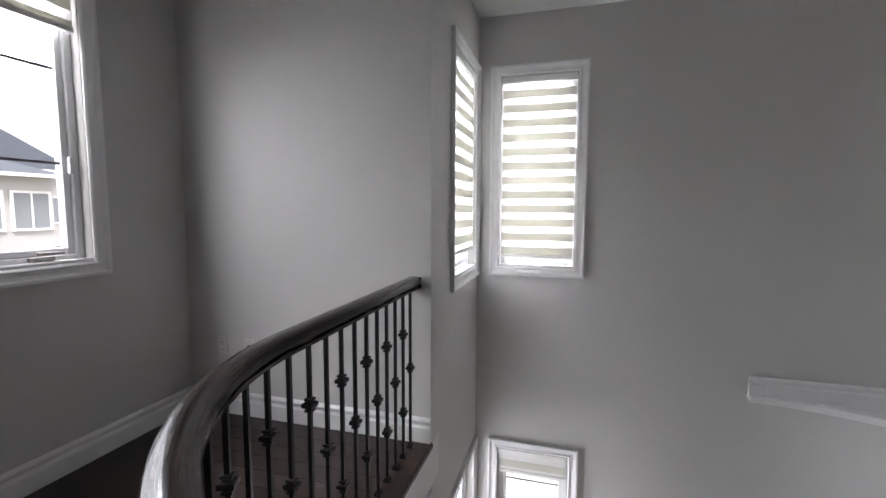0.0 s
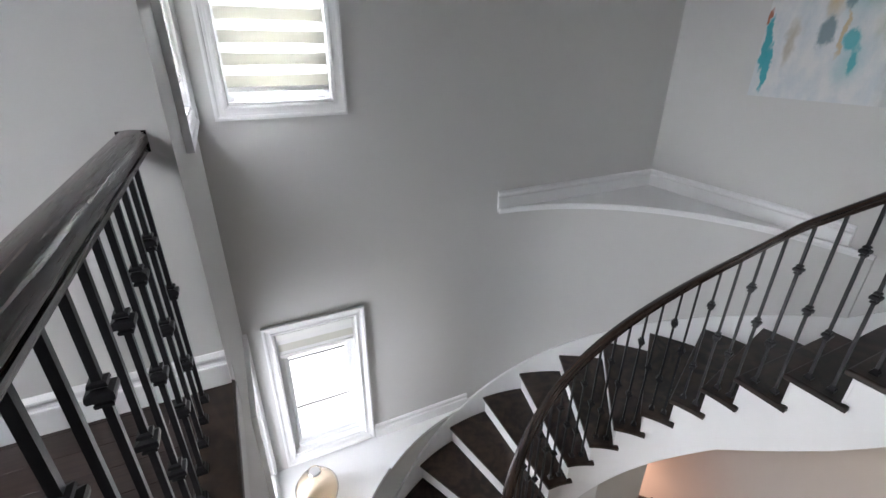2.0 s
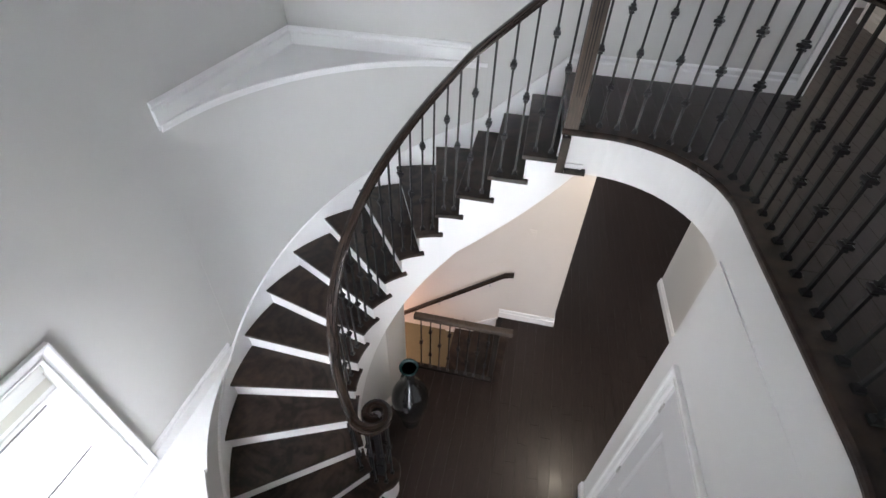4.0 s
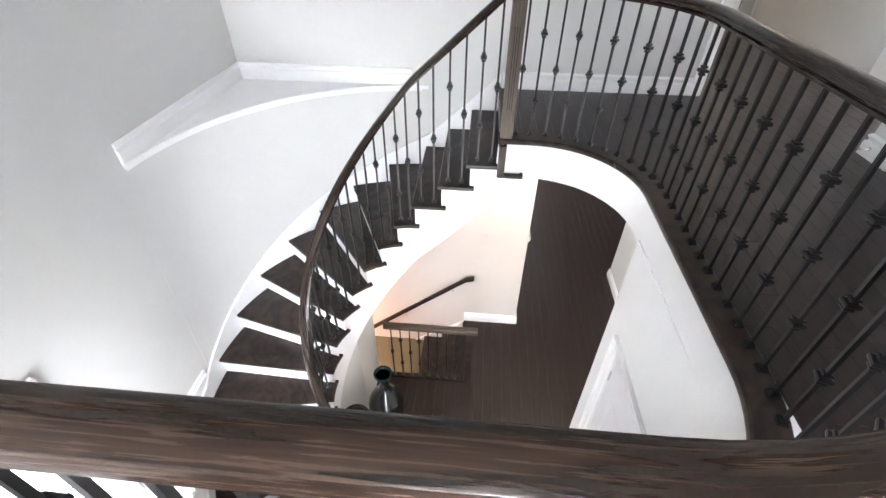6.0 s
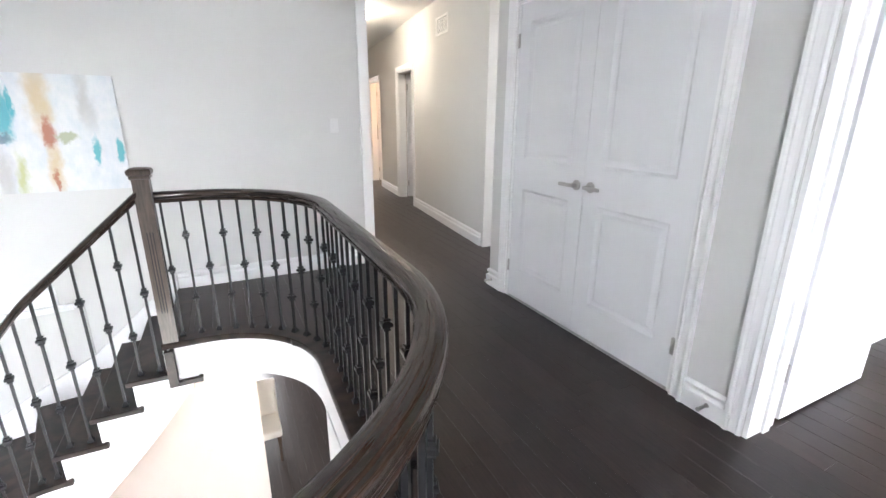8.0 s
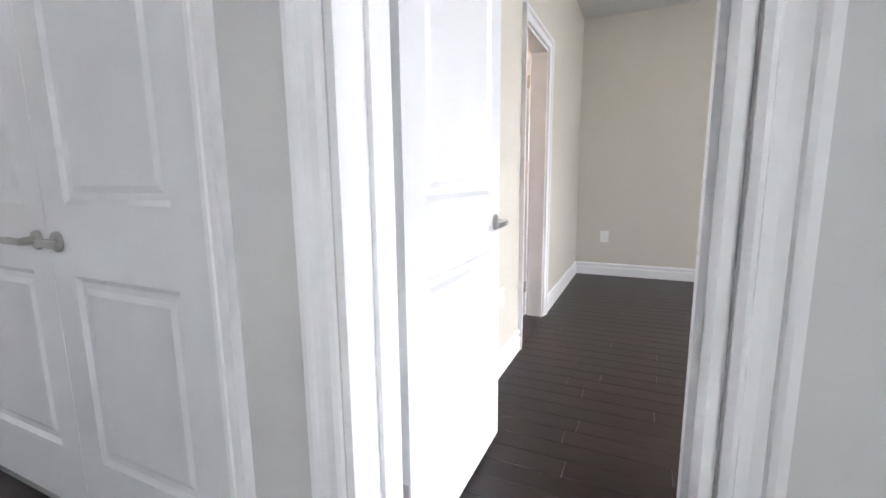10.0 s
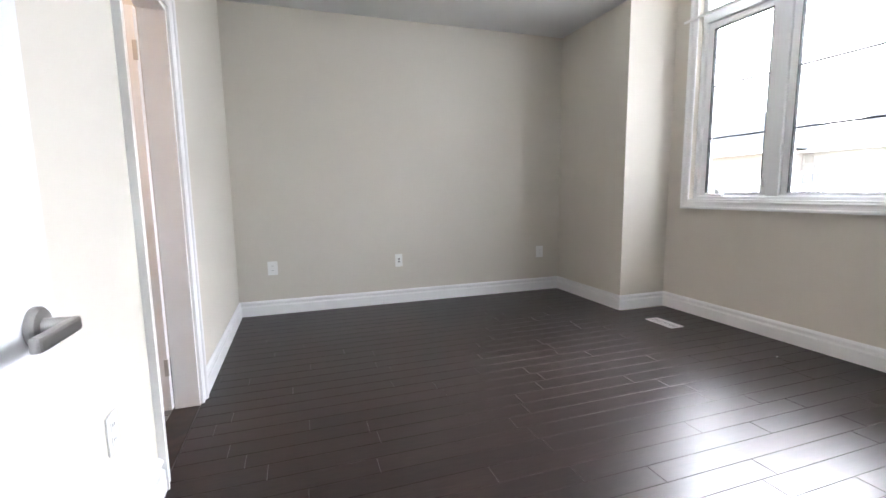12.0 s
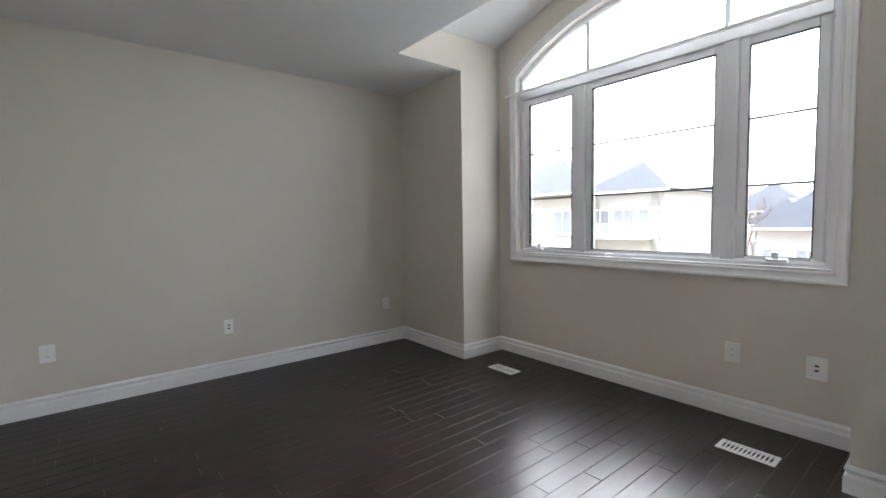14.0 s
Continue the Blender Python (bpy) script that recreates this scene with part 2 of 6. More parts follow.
M_WALL = mat("paint_warm_grey", (0.60, 0.595, 0.58), 0.75, vary=0.025, scale=3, bump=0.12, bump_scale=350)
M_BED = mat("paint_beige", (0.63, 0.59, 0.52), 0.75, vary=0.025, scale=3, bump=0.12, bump_scale=350)
M_CEIL = mat("paint_ceiling_white", (0.70, 0.70, 0.695), 0.85, vary=0.02, scale=3, bump=0.2, bump_scale=220)
M_TRIM = mat("paint_trim_white", (0.80, 0.80, 0.80), 0.32, vary=0.02, scale=4, bump=0.03, bump_scale=90)
M_DOOR = mat("paint_door_white", (0.71, 0.71, 0.725), 0.36, vary=0.012, scale=4, bump=0.015, bump_scale=160, stretch=(1, 1, 0.08))
M_VINYL = mat("vinyl_window_white", (0.80, 0.81, 0.82), 0.3, vary=0.015)
M_FLOOR = wood("dark_stained_floor_oak", (0.014, 0.0092, 0.0080), (0.029, 0.0185, 0.0160), 0.33, (0.8, 10, 10), island=0.22, coat=0.04, figure=0.3, spec=0.34, relief=0.0004)
M_TREAD = wood("dark_stained_tread_oak", (0.010, 0.0066, 0.005), (0.042, 0.026, 0.019), 0.34, (1, 1, 1), island=0.1, coat=0.08, figure=0.7, spec=0.3)
M_RAIL = wood("dark_stained_rail_oak", (0.012, 0.0078, 0.006), (0.036, 0.022, 0.0155), 0.26, (0.45, 13, 1), coat=0.35, figure=0.75, spec=0.22, relief=0.05, uv=True)
M_POST = wood("dark_stained_post_oak", (0.036, 0.025, 0.018), (0.085, 0.058, 0.042), 0.36, (9, 9, 0.8), coat=0.3, figure=0.4)
M_SEAM = mat("floor_seam_dark", (0.006, 0.005, 0.005), 0.7)
M_IRON = mat("black_iron", (0.018, 0.018, 0.019), 0.36, metal=0.5, vary=0.15, scale=20, bump=0.1, bump_scale=300)
M_NICKEL = mat("brushed_nickel", (0.46, 0.45, 0.435), 0.30, metal=1.0, vary=0.02, scale=6)
# shade of holes that are not cut, as colour; also the smoke alarm's body
M_DARKHOLE = mat("socket_dark", (0.03, 0.03, 0.03), 0.6)
M_PLATE = mat("plastic_plate_white", (0.82, 0.82, 0.80), 0.35, vary=0.01)
M_BAND = cloth("blind_band_cream", (0.66, 0.65, 0.585), 0.25)
M_SHEER = cloth("blind_sheer_white", (0.88, 0.88, 0.87), 0.62, 0.04)
M_PANE = glass("window_pane")
M_AMBER = glass("amber_glass", (0.99, 0.90, 0.78), 0.02)
M_VASE = mat("dark_pewter_glaze", (0.085, 0.087, 0.092), 0.13, metal=0.9, vary=0.3, scale=14, coat=0.6)
M_TEAL = mat("teal_glaze", (0.006, 0.030, 0.034), 0.2, vary=0.3, scale=20)
M_ART = paint_on_canvas("abstract_canvas_paint", -0.72, 0.72, -0.38, 0.375)
M_CANVAS = mat("canvas_edge", (0.62, 0.64, 0.64), 0.7, vary=0.05, scale=30)
M_TILE = mat("bath_tile_grey", (0.16, 0.155, 0.15), 0.35, vary=0.15, scale=8)
M_LAMPGLASS = emitter("lamp_opal_glass", (1.0, 0.87, 0.68), 3.0)
M_WARMWALL = mat("paint_stair_beige", (0.62, 0.57, 0.53), 0.75, vary=0.025, scale=3, bump=0.12, bump_scale=350)
M_BRICK = mat("brick_pale_brown", (0.42, 0.385, 0.36), 0.9, vary=0.2, scale=10)
M_STONE = mat("stone_pale", (0.45, 0.44, 0.425), 0.9, vary=0.15, scale=10)
M_SHINGLE = mat("shingle_grey", (0.036, 0.042, 0.052), 0.9, vary=0.2, scale=14)
M_GROUND = mat("winter_lawn", (0.17, 0.15, 0.09), 0.95, vary=0.3, scale=4)
M_ROAD = mat("asphalt", (0.06, 0.06, 0.06), 0.9, vary=0.15, scale=5)
# reflected sky is put into this opaque grey; garage doors share it
M_GLASSDARK = mat("far_window_glass", (0.22, 0.235, 0.25), 0.25)
# backlit bars and slat gaps: their shade is put into this grey
M_SHADED_GREY = mat("shaded_grey", (0.20, 0.20, 0.21), 0.5)
M_PAVE = mat("pale_concrete", (0.34, 0.33, 0.31), 0.9, vary=0.1, scale=3)
M_LEAF = mat("conifer_green", (0.045, 0.065, 0.04), 0.9, vary=0.3, scale=10)
M_BARK = mat("bark_brown", (0.09, 0.065, 0.045), 0.95, vary=0.3, scale=10)
M_CAR = mat("car_paint_silver", (0.42, 0.43, 0.45), 0.25, metal=0.5, coat=1.0)
M_RUBBER = mat("tyre_rubber", (0.02, 0.02, 0.02), 0.8)
M_FABRIC = mat("chair_fabric_white", (0.70, 0.68, 0.65), 0.9, vary=0.06, scale=30, bump=0.2)
M_SWITCH = mat("plate_painted_grey", (0.66, 0.655, 0.64), 0.5, vary=0.01)

# building helpers -------------------------------------------------------------------------------


def thing(name, label, category, group="", kind="", at=(0, 0, 0)):
    ob = new(name)
    ob.location = at
    ob.empty_display_size = 0.1
    return tagged(ob, label, category, group, kind)


def finish(bm, name, material, smooth=False):
    me = bpy.data.meshes.new(name)
    bmesh.ops.recalc_face_normals(bm, faces=bm.faces)
    if smooth:
        for f in bm.faces:
            f.smooth = True
    bm.to_mesh(me)
    bm.free()
    me.materials.append(material)
    if smooth:
        me.set_sharp_from_angle(angle=radians(35))
    return me


def part(name, bm, material, parent, label="", smooth=False):
    """One mesh object under a thing or a part; the bmesh is in world coordinates."""
    ob = new(name, finish(bm, name, material, smooth))
    ob.parent = parent
    base, p = Vector((0, 0, 0)), parent
    while p is not None:
        base = base + p.location
        p = p.parent
    ob.data.transform(Matrix.Translation(-base))
    return tagged(ob, label)


def structure(name, bm, material, label, category, smooth=False):
    return tagged(new(name, finish(bm, name, material, smooth)), label, category, kind="structure")


def box(bm, x0, x1, y0, y1, z0, z1, bevel=0.0):
    v = [bm.verts.new((x, y, z)) for x in (x0, x1) for y in (y0, y1) for z in (z0, z1)]
    fs = [bm.faces.new([v[i] for i in q]) for q in ((0, 1, 3, 2), (4, 6, 7, 5), (0, 4, 5, 1), (2, 3, 7, 6), (0, 2, 6, 4), (1, 5, 7, 3))]
    if bevel:
        es = list({e for f in fs for e in f.edges})
        bmesh.ops.bevel(bm, geom=es, offset=bevel, segments=2, affect='EDGES', profile=0.6)
    return bm


def boxed(*args):
    return box(bmesh.new(), *args)


def sweep(pts, prof, closed=False, up=(0, 0, 1), bm=None, close_profile=True):
    """Sweep a profile (side, up) along a path, mitred; side is to the left of travel seen from up."""
    bm = bm or bmesh.new()
    up = Vector(up)
    P = [Vector(p) for p in pts]
    n = len(P)
    rings, run, dist = [], [0.0], 0.0
    for a, b in zip(P, P[1:] + P[:1]):
        dist += (b - a).length
        run.append(dist)
    uvs = bm.loops.layers.uv.verify()
    lap = [0.0]
    for a, b in zip(prof, prof[1:] + prof[:1]):
        lap.append(lap[-1] + math.hypot(b[0] - a[0], b[1] - a[1]))
    for i in range(n):
        a = P[i] - P[i - 1] if (i > 0 or closed) else None
        b = P[(i + 1) % n] - P[i] if (i < n - 1 or closed) else None
        sides = []
        for d in (a, b):
            if d is not None:
                d = d - up * d.dot(up)
                sides.append(up.cross(d).normalized())
        s = sides[0] if len(sides) == 1 else (sides[0] + sides[1]).normalized()
        k = 1.0 / max(s.dot(sides[0]), 0.3)
        rings.append([bm.verts.new(P[i] + s * (u * k) + up * w) for u, w in prof])
    m = len(prof)
    for i in range(n if closed else n - 1):
        r0, r1 = rings[i], rings[(i + 1) % n]
        for j in range(m if close_profile else m - 1):
            f = bm.faces.new((r0[j], r0[(j + 1) % m], r1[(j + 1) % m], r1[j]))
            for lp, uv in zip(f.loops, ((run[i], lap[j]), (run[i], lap[j + 1]), (run[i + 1], lap[j + 1]), (run[i + 1], lap[j]))):
                lp[uvs].uv = uv
    if not closed and close_profile:
        bm.faces.new(rings[0][::-1])
        bm.faces.new(rings[-1])
    return bm


def lathe(prof, cx, cy, seg=32, bm=None):
    """Turn (radius, z) round a vertical axis."""
    bm = bm or bmesh.new()
    rings = [[bm.verts.new((cx + r * math.cos(2 * math.pi * i / seg), cy + r * math.sin(2 * math.pi * i / seg), z)) for i in range(seg)] for r, z in prof]
    for a, b in zip(rings, rings[1:]):
        for i in range(seg):
            bm.faces.new((a[i], a[(i + 1) % seg], b[(i + 1) % seg], b[i]))
    bm.faces.new(rings[0][::-1])
    bm.faces.new(rings[-1])
    return bm


def wall(axis, at, thick, u0, u1, z0, z1, holes=()):
    """A wall with rectangular openings that go through it. axis 'x': its face lies at x = at; thick may be negative."""
    bm = bmesh.new()
    us = sorted({u0, u1, *[h[0] for h in holes], *[h[1] for h in holes]})
    zs = sorted({z0, z1, *[h[2] for h in holes], *[h[3] for h in holes]})
    us, zs = [u for u in us if u0 <= u <= u1], [z for z in zs if z0 <= z <= z1]

    def solid(i, j):
        if not (0 <= i < len(us) - 1 and 0 <= j < len(zs) - 1):
            return False
        u, z = (us[i] + us[i + 1]) / 2, (zs[j] + zs[j + 1]) / 2
        return not any(h[0] < u < h[1] and h[2] < z < h[3] for h in holes)

    cache = {}

    def v(u, z, d):
        key = (round(u, 5), round(z, 5), d)
        if key not in cache:
            w = at + d * thick
            cache[key] = bm.verts.new((w, u, z) if axis == 'x' else (u, w, z))
        return cache[key]

    for i in range(len(us) - 1):
        for j in range(len(zs) - 1):
            if not solid(i, j):
                continue
            a, b, c, d = us[i], us[i + 1], zs[j], zs[j + 1]
            for s in (0, 1):
                bm.faces.new((v(a, c, s), v(b, c, s), v(b, d, s), v(a, d, s)))
            for test, (p, q) in ((solid(i - 1, j), ((a, c), (a, d))), (solid(i + 1, j), ((b, c), (b, d))),
                                 (solid(i, j - 1), ((a, c), (b, c))), (solid(i, j + 1), ((a, d), (b, d)))):
                if not test:
                    bm.faces.new((v(*p, 0), v(*q, 0), v(*q, 1), v(*p, 1)))
    return bm


def slab(outline, z0, z1):
    bm = bmesh.new()
    lo, hi = [bm.verts.new((x, y, z0)) for x, y in outline], [bm.verts.new((x, y, z1)) for x, y in outline]
    bm.faces.new(lo[::-1])
    bm.faces.new(hi)
    n = len(outline)
    for i in range(n):
        bm.faces.new((lo[i], lo[(i + 1) % n], hi[(i + 1) % n], hi[i]))
    return bm


def arc(cx, cy, r, a0, a1, n):
    return [(cx + r * math.cos(radians(a0 + (a1 - a0) * i / n)), cy + r * math.sin(radians(a0 + (a1 - a0) * i / n))) for i in range(n + 1)]


# the plan ---------------------------------------------------------------------------------------
LOW = -3.12                      # lower floor
CEIL, BCEIL = 2.68, 2.77         # ceilings of the landing and of the bedroom
RISE = -LOW / 17
CX, CY = 1.42, 2.11              # centre of the curved stair
R_WALL, R_OUT, R_IN = 1.665, 1.645, 0.635
X_W, X_E, Y_N = -0.40, 3.10, 3.775   # stairwell walls
Y_BACK, X_LOFT = 2.585, -1.99
NOSE_C1, NOSE_R1 = (0.36, 1.475), 0.76   # edge of the floor round the well: west bend
NOSE_C2, NOSE_R2 = (1.49, 1.31), 0.605   # east bend


def edge_path(off_w, off_s, y_end=Y_BACK, n=14):
    """The rim of the upper floor, moved towards the floor by off_w on the west and off_s on the south and east: from the wall end to the newel post."""
    pts = [(X_W - off_w, y_end), (X_W - off_w, 2.0)]
    for i in range(n + 1):
        a = math.pi / 2 * i / n
        pts.append((NOSE_C1[0] - (NOSE_R1 + off_w) * math.cos(a), NOSE_C1[1] - (NOSE_R1 + off_s) * math.sin(a)))
    pts += arc(*NOSE_C2, NOSE_R2 + off_s, 270, 360, n)
    pts.append((NOSE_C2[0] + NOSE_R2 + off_s, 1.525))
    return pts


# shell of the place -----------------------------------------------------------------------------
rim = edge_path(0.0, 0.0, Y_BACK + 0.02)
outline = [(-2.3, Y_BACK + 0.15), (X_W - 0.001, Y_BACK + 0.15)] + rim + [(2.09, 1.50), (3.25, 1.50), (3.25, 0.05), (10.4, 0.05), (10.4, -5.6), (-3.95, -5.6), (-3.95, -0.8), (-2.3, -0.8)]
structure("floor_slab_upper", slab(outline[::-1], -0.285, -0.013), M_CEIL, "painted underside and rim of the upper floor", "floor")
structure("wall_loft_west", wall('x', X_LOFT, -0.16, -0.96, 2.75, -0.25, CEIL, [(0.88, 2.03, 1.00, 2.34)]), M_WALL, "warm grey painted wall with a window beside the landing", "wall")
structure("wall_loft_north", wall('y', Y_BACK, 0.15, -2.29, X_W, -0.0125, CEIL), M_WALL, "warm grey painted wall behind the railing end", "wall")
structure("wall_stair_west", wall('x', X_W, -0.15, Y_BACK + 0.15, 3.92, LOW, CEIL, [(3.04, 3.68, 0.83, 2.24), (3.06, 3.68, -1.78, -0.64)]), M_WALL, "warm grey painted stairwell wall with two stacked windows", "wall")
structure("wall_stair_west_lower", wall('x', X_W, -0.15, 0.72, Y_BACK + 0.15, LOW, -0.25, [(1.3, 2.4, LOW, -0.75)]), M_WALL, "warm grey wall of the foyer under the landing", "wall")
structure("wall_stair_north", wall('y', Y_N, 0.16, X_W, 3.26, LOW, CEIL, [(-0.225, 0.325, 0.83, 2.24), (-0.215, 0.325, -1.76, -0.64)]), M_WALL, "tall warm grey painted stairwell wall with two stacked windows", "wall")
structure("wall_stair_east", wall('x', X_E, 0.15, -0.122, 3.775, -0.25, CEIL), M_WALL, "warm grey painted wall that carries a painting", "wall")
structure("wall_closet", wall('y', -0.80, -0.20, -2.29, 2.12, -0.0125, CEIL, [(-0.575, 0.085, -0.02, 2.045), (0.44, 1.885, -0.02, 2.045)]), M_WALL, "warm grey painted wall with a closet and a bedroom door", "wall")
structure("wall_closet_return", wall('x', 2.12, -0.12, -2.2, -1.0, -0.0125, CEIL), M_WALL, "warm grey painted return wall beside the closet", "wall")
structure("wall_closet_back", wall('y', -1.55, -0.1, 0.365, 2.0, -0.0125, CEIL), M_WALL, "plain closet back wall", "wall")
structure("ceiling_loft", slab([(-2.3, -1.0), (-2.3, 3.93), (3.25, 3.93), (3.25, -2.3), (0.37, -2.3), (0.37, -1.0)][::-1], CEIL, CEIL + 0.15), M_CEIL, "flat white painted ceiling over landing and stairwell", "ceiling")

# the hall that leads off, slightly askew to the landing
HALL_A, HALL_D = Vector((3.27, -1.335)), Vector((2.25, -0.235)).normalized()
HALL_N = Vector((-HALL_D.y, HALL_D.x))


def hall_box(bm, u0, u1, v0, v1, z0, z1):
    """A box in the hall's own directions: u along it, v to its north side."""
    c = [(u, v, z) for u in (u0, u1) for v in (v0, v1) for z in (z0, z1)]
    w = [bm.verts.new((*(HALL_A + HALL_D * u + HALL_N * v), z)) for u, v, z in c]
    for q in ((0, 1, 3, 2), (4, 6, 7, 5), (0, 4, 5, 1), (2, 3, 7, 6), (0, 2, 6, 4), (1, 5, 7, 3)):
        bm.faces.new([w[i] for i in q])
    return bm


HALL_DOORS = ((2.32, 3.14), (4.56, 5.42))
bm = bmesh.new()
hall_box(bm, -0.2, 2.32, -0.12, 0, 0, CEIL)
hall_box(bm, 2.32, 3.14, -0.12, 0, 2.03, CEIL)
hall_box(bm, 3.14, 4.56, -0.12, 0, 0, CEIL)
hall_box(bm, 4.56, 5.42, -0.12, 0, 2.03, CEIL)
hall_box(bm, 5.42, 6.6, -0.12, 0, 0, CEIL)
structure("wall_hall_south", bm, M_WALL, "warm grey hall wall with two doorways", "wall")
bm = hall_box(bmesh.new(), 0, 6.6, 1.25, 1.37, 0, CEIL)
structure("wall_hall_north", bm, M_WALL, "warm grey hall wall", "wall")
bm = bmesh.new()
hall_box(bm, 6.6, 6.72, 0, 0.25, 0, CEIL)
hall_box(bm, 6.6, 6.72, 0.95, 1.25, 0, CEIL)
hall_box(bm, 6.6, 6.72, 0.25, 0.95, 2.03, CEIL)
structure("wall_hall_end", bm, M_WALL, "warm grey hall end wall with a doorway", "wall")
structure("ceiling_hall", hall_box(bmesh.new(), -0.2, 9.2, -2.2, 1.4, CEIL, CEIL + 0.1), M_CEIL, "flat white painted hall ceiling", "ceiling")
structure("wall_hall_pier", boxed(3.10, 3.25, -2.2, -1.345, -0.0125, 2.44), M_WALL, "warm grey pier of the hall opening", "wall")
structure("wall_hall_header", boxed(3.10, 3.25, -2.2, -0.122, 2.44, CEIL), M_WALL, "warm grey header over the hall opening", "wall")
bm = bmesh.new()
hall_box(bm, 2.0, 6.4, -2.2, -2.1, 0, CEIL)
hall_box(bm, 2.0, 2.1, -2.1, -0.12, 0, CEIL)
hall_box(bm, 4.38, 4.46, -2.1, -0.12, 0, CEIL)
hall_box(bm, 6.3, 6.4, -2.1, -0.12, 0, CEIL)
structure("wall_hall_rooms", bm, M_WARMWALL, "beige walls of the small rooms off the hall", "wall")
bm = bmesh.new()
hall_box(bm, 9.1, 9.2, -0.2, 1.4, 0, CEIL)
hall_box(bm, 6.72, 9.1, -0.3, -0.2, 0, CEIL)
hall_box(bm, 6.72, 9.1, 1.4, 1.5, 0, CEIL)
structure("wall_hall_end_room", bm, M_WARMWALL, "beige walls of the room at the hall's end", "wall")

# bedroom
BX0, BX1, BXW = -3.147, 0.247, -3.66     # return wall, bath wall, window wall
BY0, BY1, BYA, BYB = -5.315, -1.0, -4.27, -1.47
structure("wall_bed_south", wall('y', BY0, -0.15, BX0 - 0.6, BX1 + 0.12, -0.0125, BCEIL), M_BED, "beige painted bedroom wall", "wall")
structure("wall_bed_east", wall('x', BX1, 0.12, BY0, BY1, -0.0125, BCEIL, [(-3.53, -2.86, -0.02, 2.03)]), M_BED, "beige painted bedroom wall with a bathroom doorway", "wall")
structure("wall_bed_return_south", boxed(BXW - 0.14, BX0, BY0, BYA, -0.0125, 3.6), M_BED, "beige painted return beside the window bay", "wall")
structure("wall_bed_return_north", boxed(BXW - 0.14, BX0, BYB, BY1 + 0.20, -0.0125, 3.6), M_BED, "beige painted return beside the window bay", "wall")
structure("wall_bed_north", boxed(BX0, -2.29, BY1, BY1 + 0.20, -0.0125, BCEIL), M_BED, "beige painted bedroom wall beside the door", "wall")
structure("ceiling_bedroom", slab([(BX0, BY0), (-2.44, BY0), (BX1 + 0.1, BY0), (BX1 + 0.1, BY1), (BX0, BY1), (BX0, BYB), (-2.44, BYB), (-2.44, BYA), (BX0, BYA)], BCEIL, BCEIL + 0.12), M_CEIL, "flat white painted bedroom ceiling with a raised window bay", "ceiling")
YM, ZE, ZP = (BYA + BYB) / 2, 3.08, 3.56
bm = bmesh.new()
for y0, z0, y1, z1 in ((BYA, ZE, YM, ZP), (YM, ZP, BYB, ZE)):
    v = [bm.verts.new(p) for p in ((BXW - 0.1, y0, z0), (-2.44, y0, z0), (-2.44, y1, z1), (BXW - 0.1, y1, z1))]
    w = [bm.verts.new((q.co.x, q.co.y, q.co.z + 0.1)) for q in v]
    bm.faces.new(v)
    bm.faces.new(w[::-1])
    for i in range(4):
        bm.faces.new((v[i], v[(i + 1) % 4], w[(i + 1) % 4], w[i]))
structure("ceiling_bay", bm, M_CEIL, "white painted peaked ceiling of the window bay", "ceiling")
bm = bmesh.new()
v = [bm.verts.new((x, y, z)) for x in (-2.44, -2.34) for y, z in ((BYA, BCEIL + 0.122), (BYB, BCEIL + 0.122), (BYB, ZE + 0.1), (YM, ZP + 0.1), (BYA, ZE + 0.1))]
bm.faces.new(v[:5])
bm.faces.new(v[5:][::-1])
for i in range(5):
    bm.faces.new((v[i], v[(i + 1) % 5], v[5 + (i + 1) % 5], v[5 + i]))
structure("wall_bay_drop", bm, M_BED, "beige painted drop over the window bay", "wall")
bm = bmesh.new()
box(bm, -3.147, -2.44, BYA - 0.1, BYA, BCEIL + 0.12, 3.3)
box(bm, -3.147, -2.44, BYB, BYB + 0.1, BCEIL + 0.12, 3.3)
box(bm, -2.44 - 0.707, -2.44, BYA + 0.0005, BYA + 0.0040, BCEIL - 0.001, BCEIL + 0.121)
box(bm, -2.44 - 0.707, -2.44, BYB - 0.0040, BYB - 0.0005, BCEIL - 0.001, BCEIL + 0.121)
structure("wall_bay_cheeks", bm, M_BED, "beige painted cheeks of the raised window bay", "wall")

# the arched window's wall: columns from the arch up
WY0, WY1, WZ0, WZS = -4.03, -1.645, 1.02, 2.73     # opening, sill and spring of the arch


def arch_z(y, grow=0.0, rise=0.38):
    """Height of the arch's curve over y."""
    half = (WY1 - WY0) / 2
    rad = (half * half + rise * rise) / (2 * rise) + grow
    mid = (WY0 + WY1) / 2
    return WZS + rise - (rad - grow) + math.sqrt(max(rad * rad - (y - mid) ** 2, 0))


bm = bmesh.new()
NS = 28
ys = [WY0 + (WY1 - WY0) * i / NS for i in range(NS + 1)]
TOPZ = 3.7
for x in (BXW, BXW - 0.14):
    for a, b, c, d in ((BYA, WY0, -0.0125, TOPZ), (WY1, BYB, -0.0125, TOPZ), (WY0, WY1, -0.0125, WZ0)):
        bm.faces.new([bm.verts.new((x, *p)) for p in ((a, c), (b, c), (b, d), (a, d))])
    for a, b in zip(ys, ys[1:]):
        bm.faces.new([bm.verts.new((x, *p)) for p in ((a, arch_z(a)), (b, arch_z(b)), (b, TOPZ), (a, TOPZ))])
rimw = [(WY0, WZ0), (WY1, WZ0)] + [(y, arch_z(y)) for y in reversed(ys)]
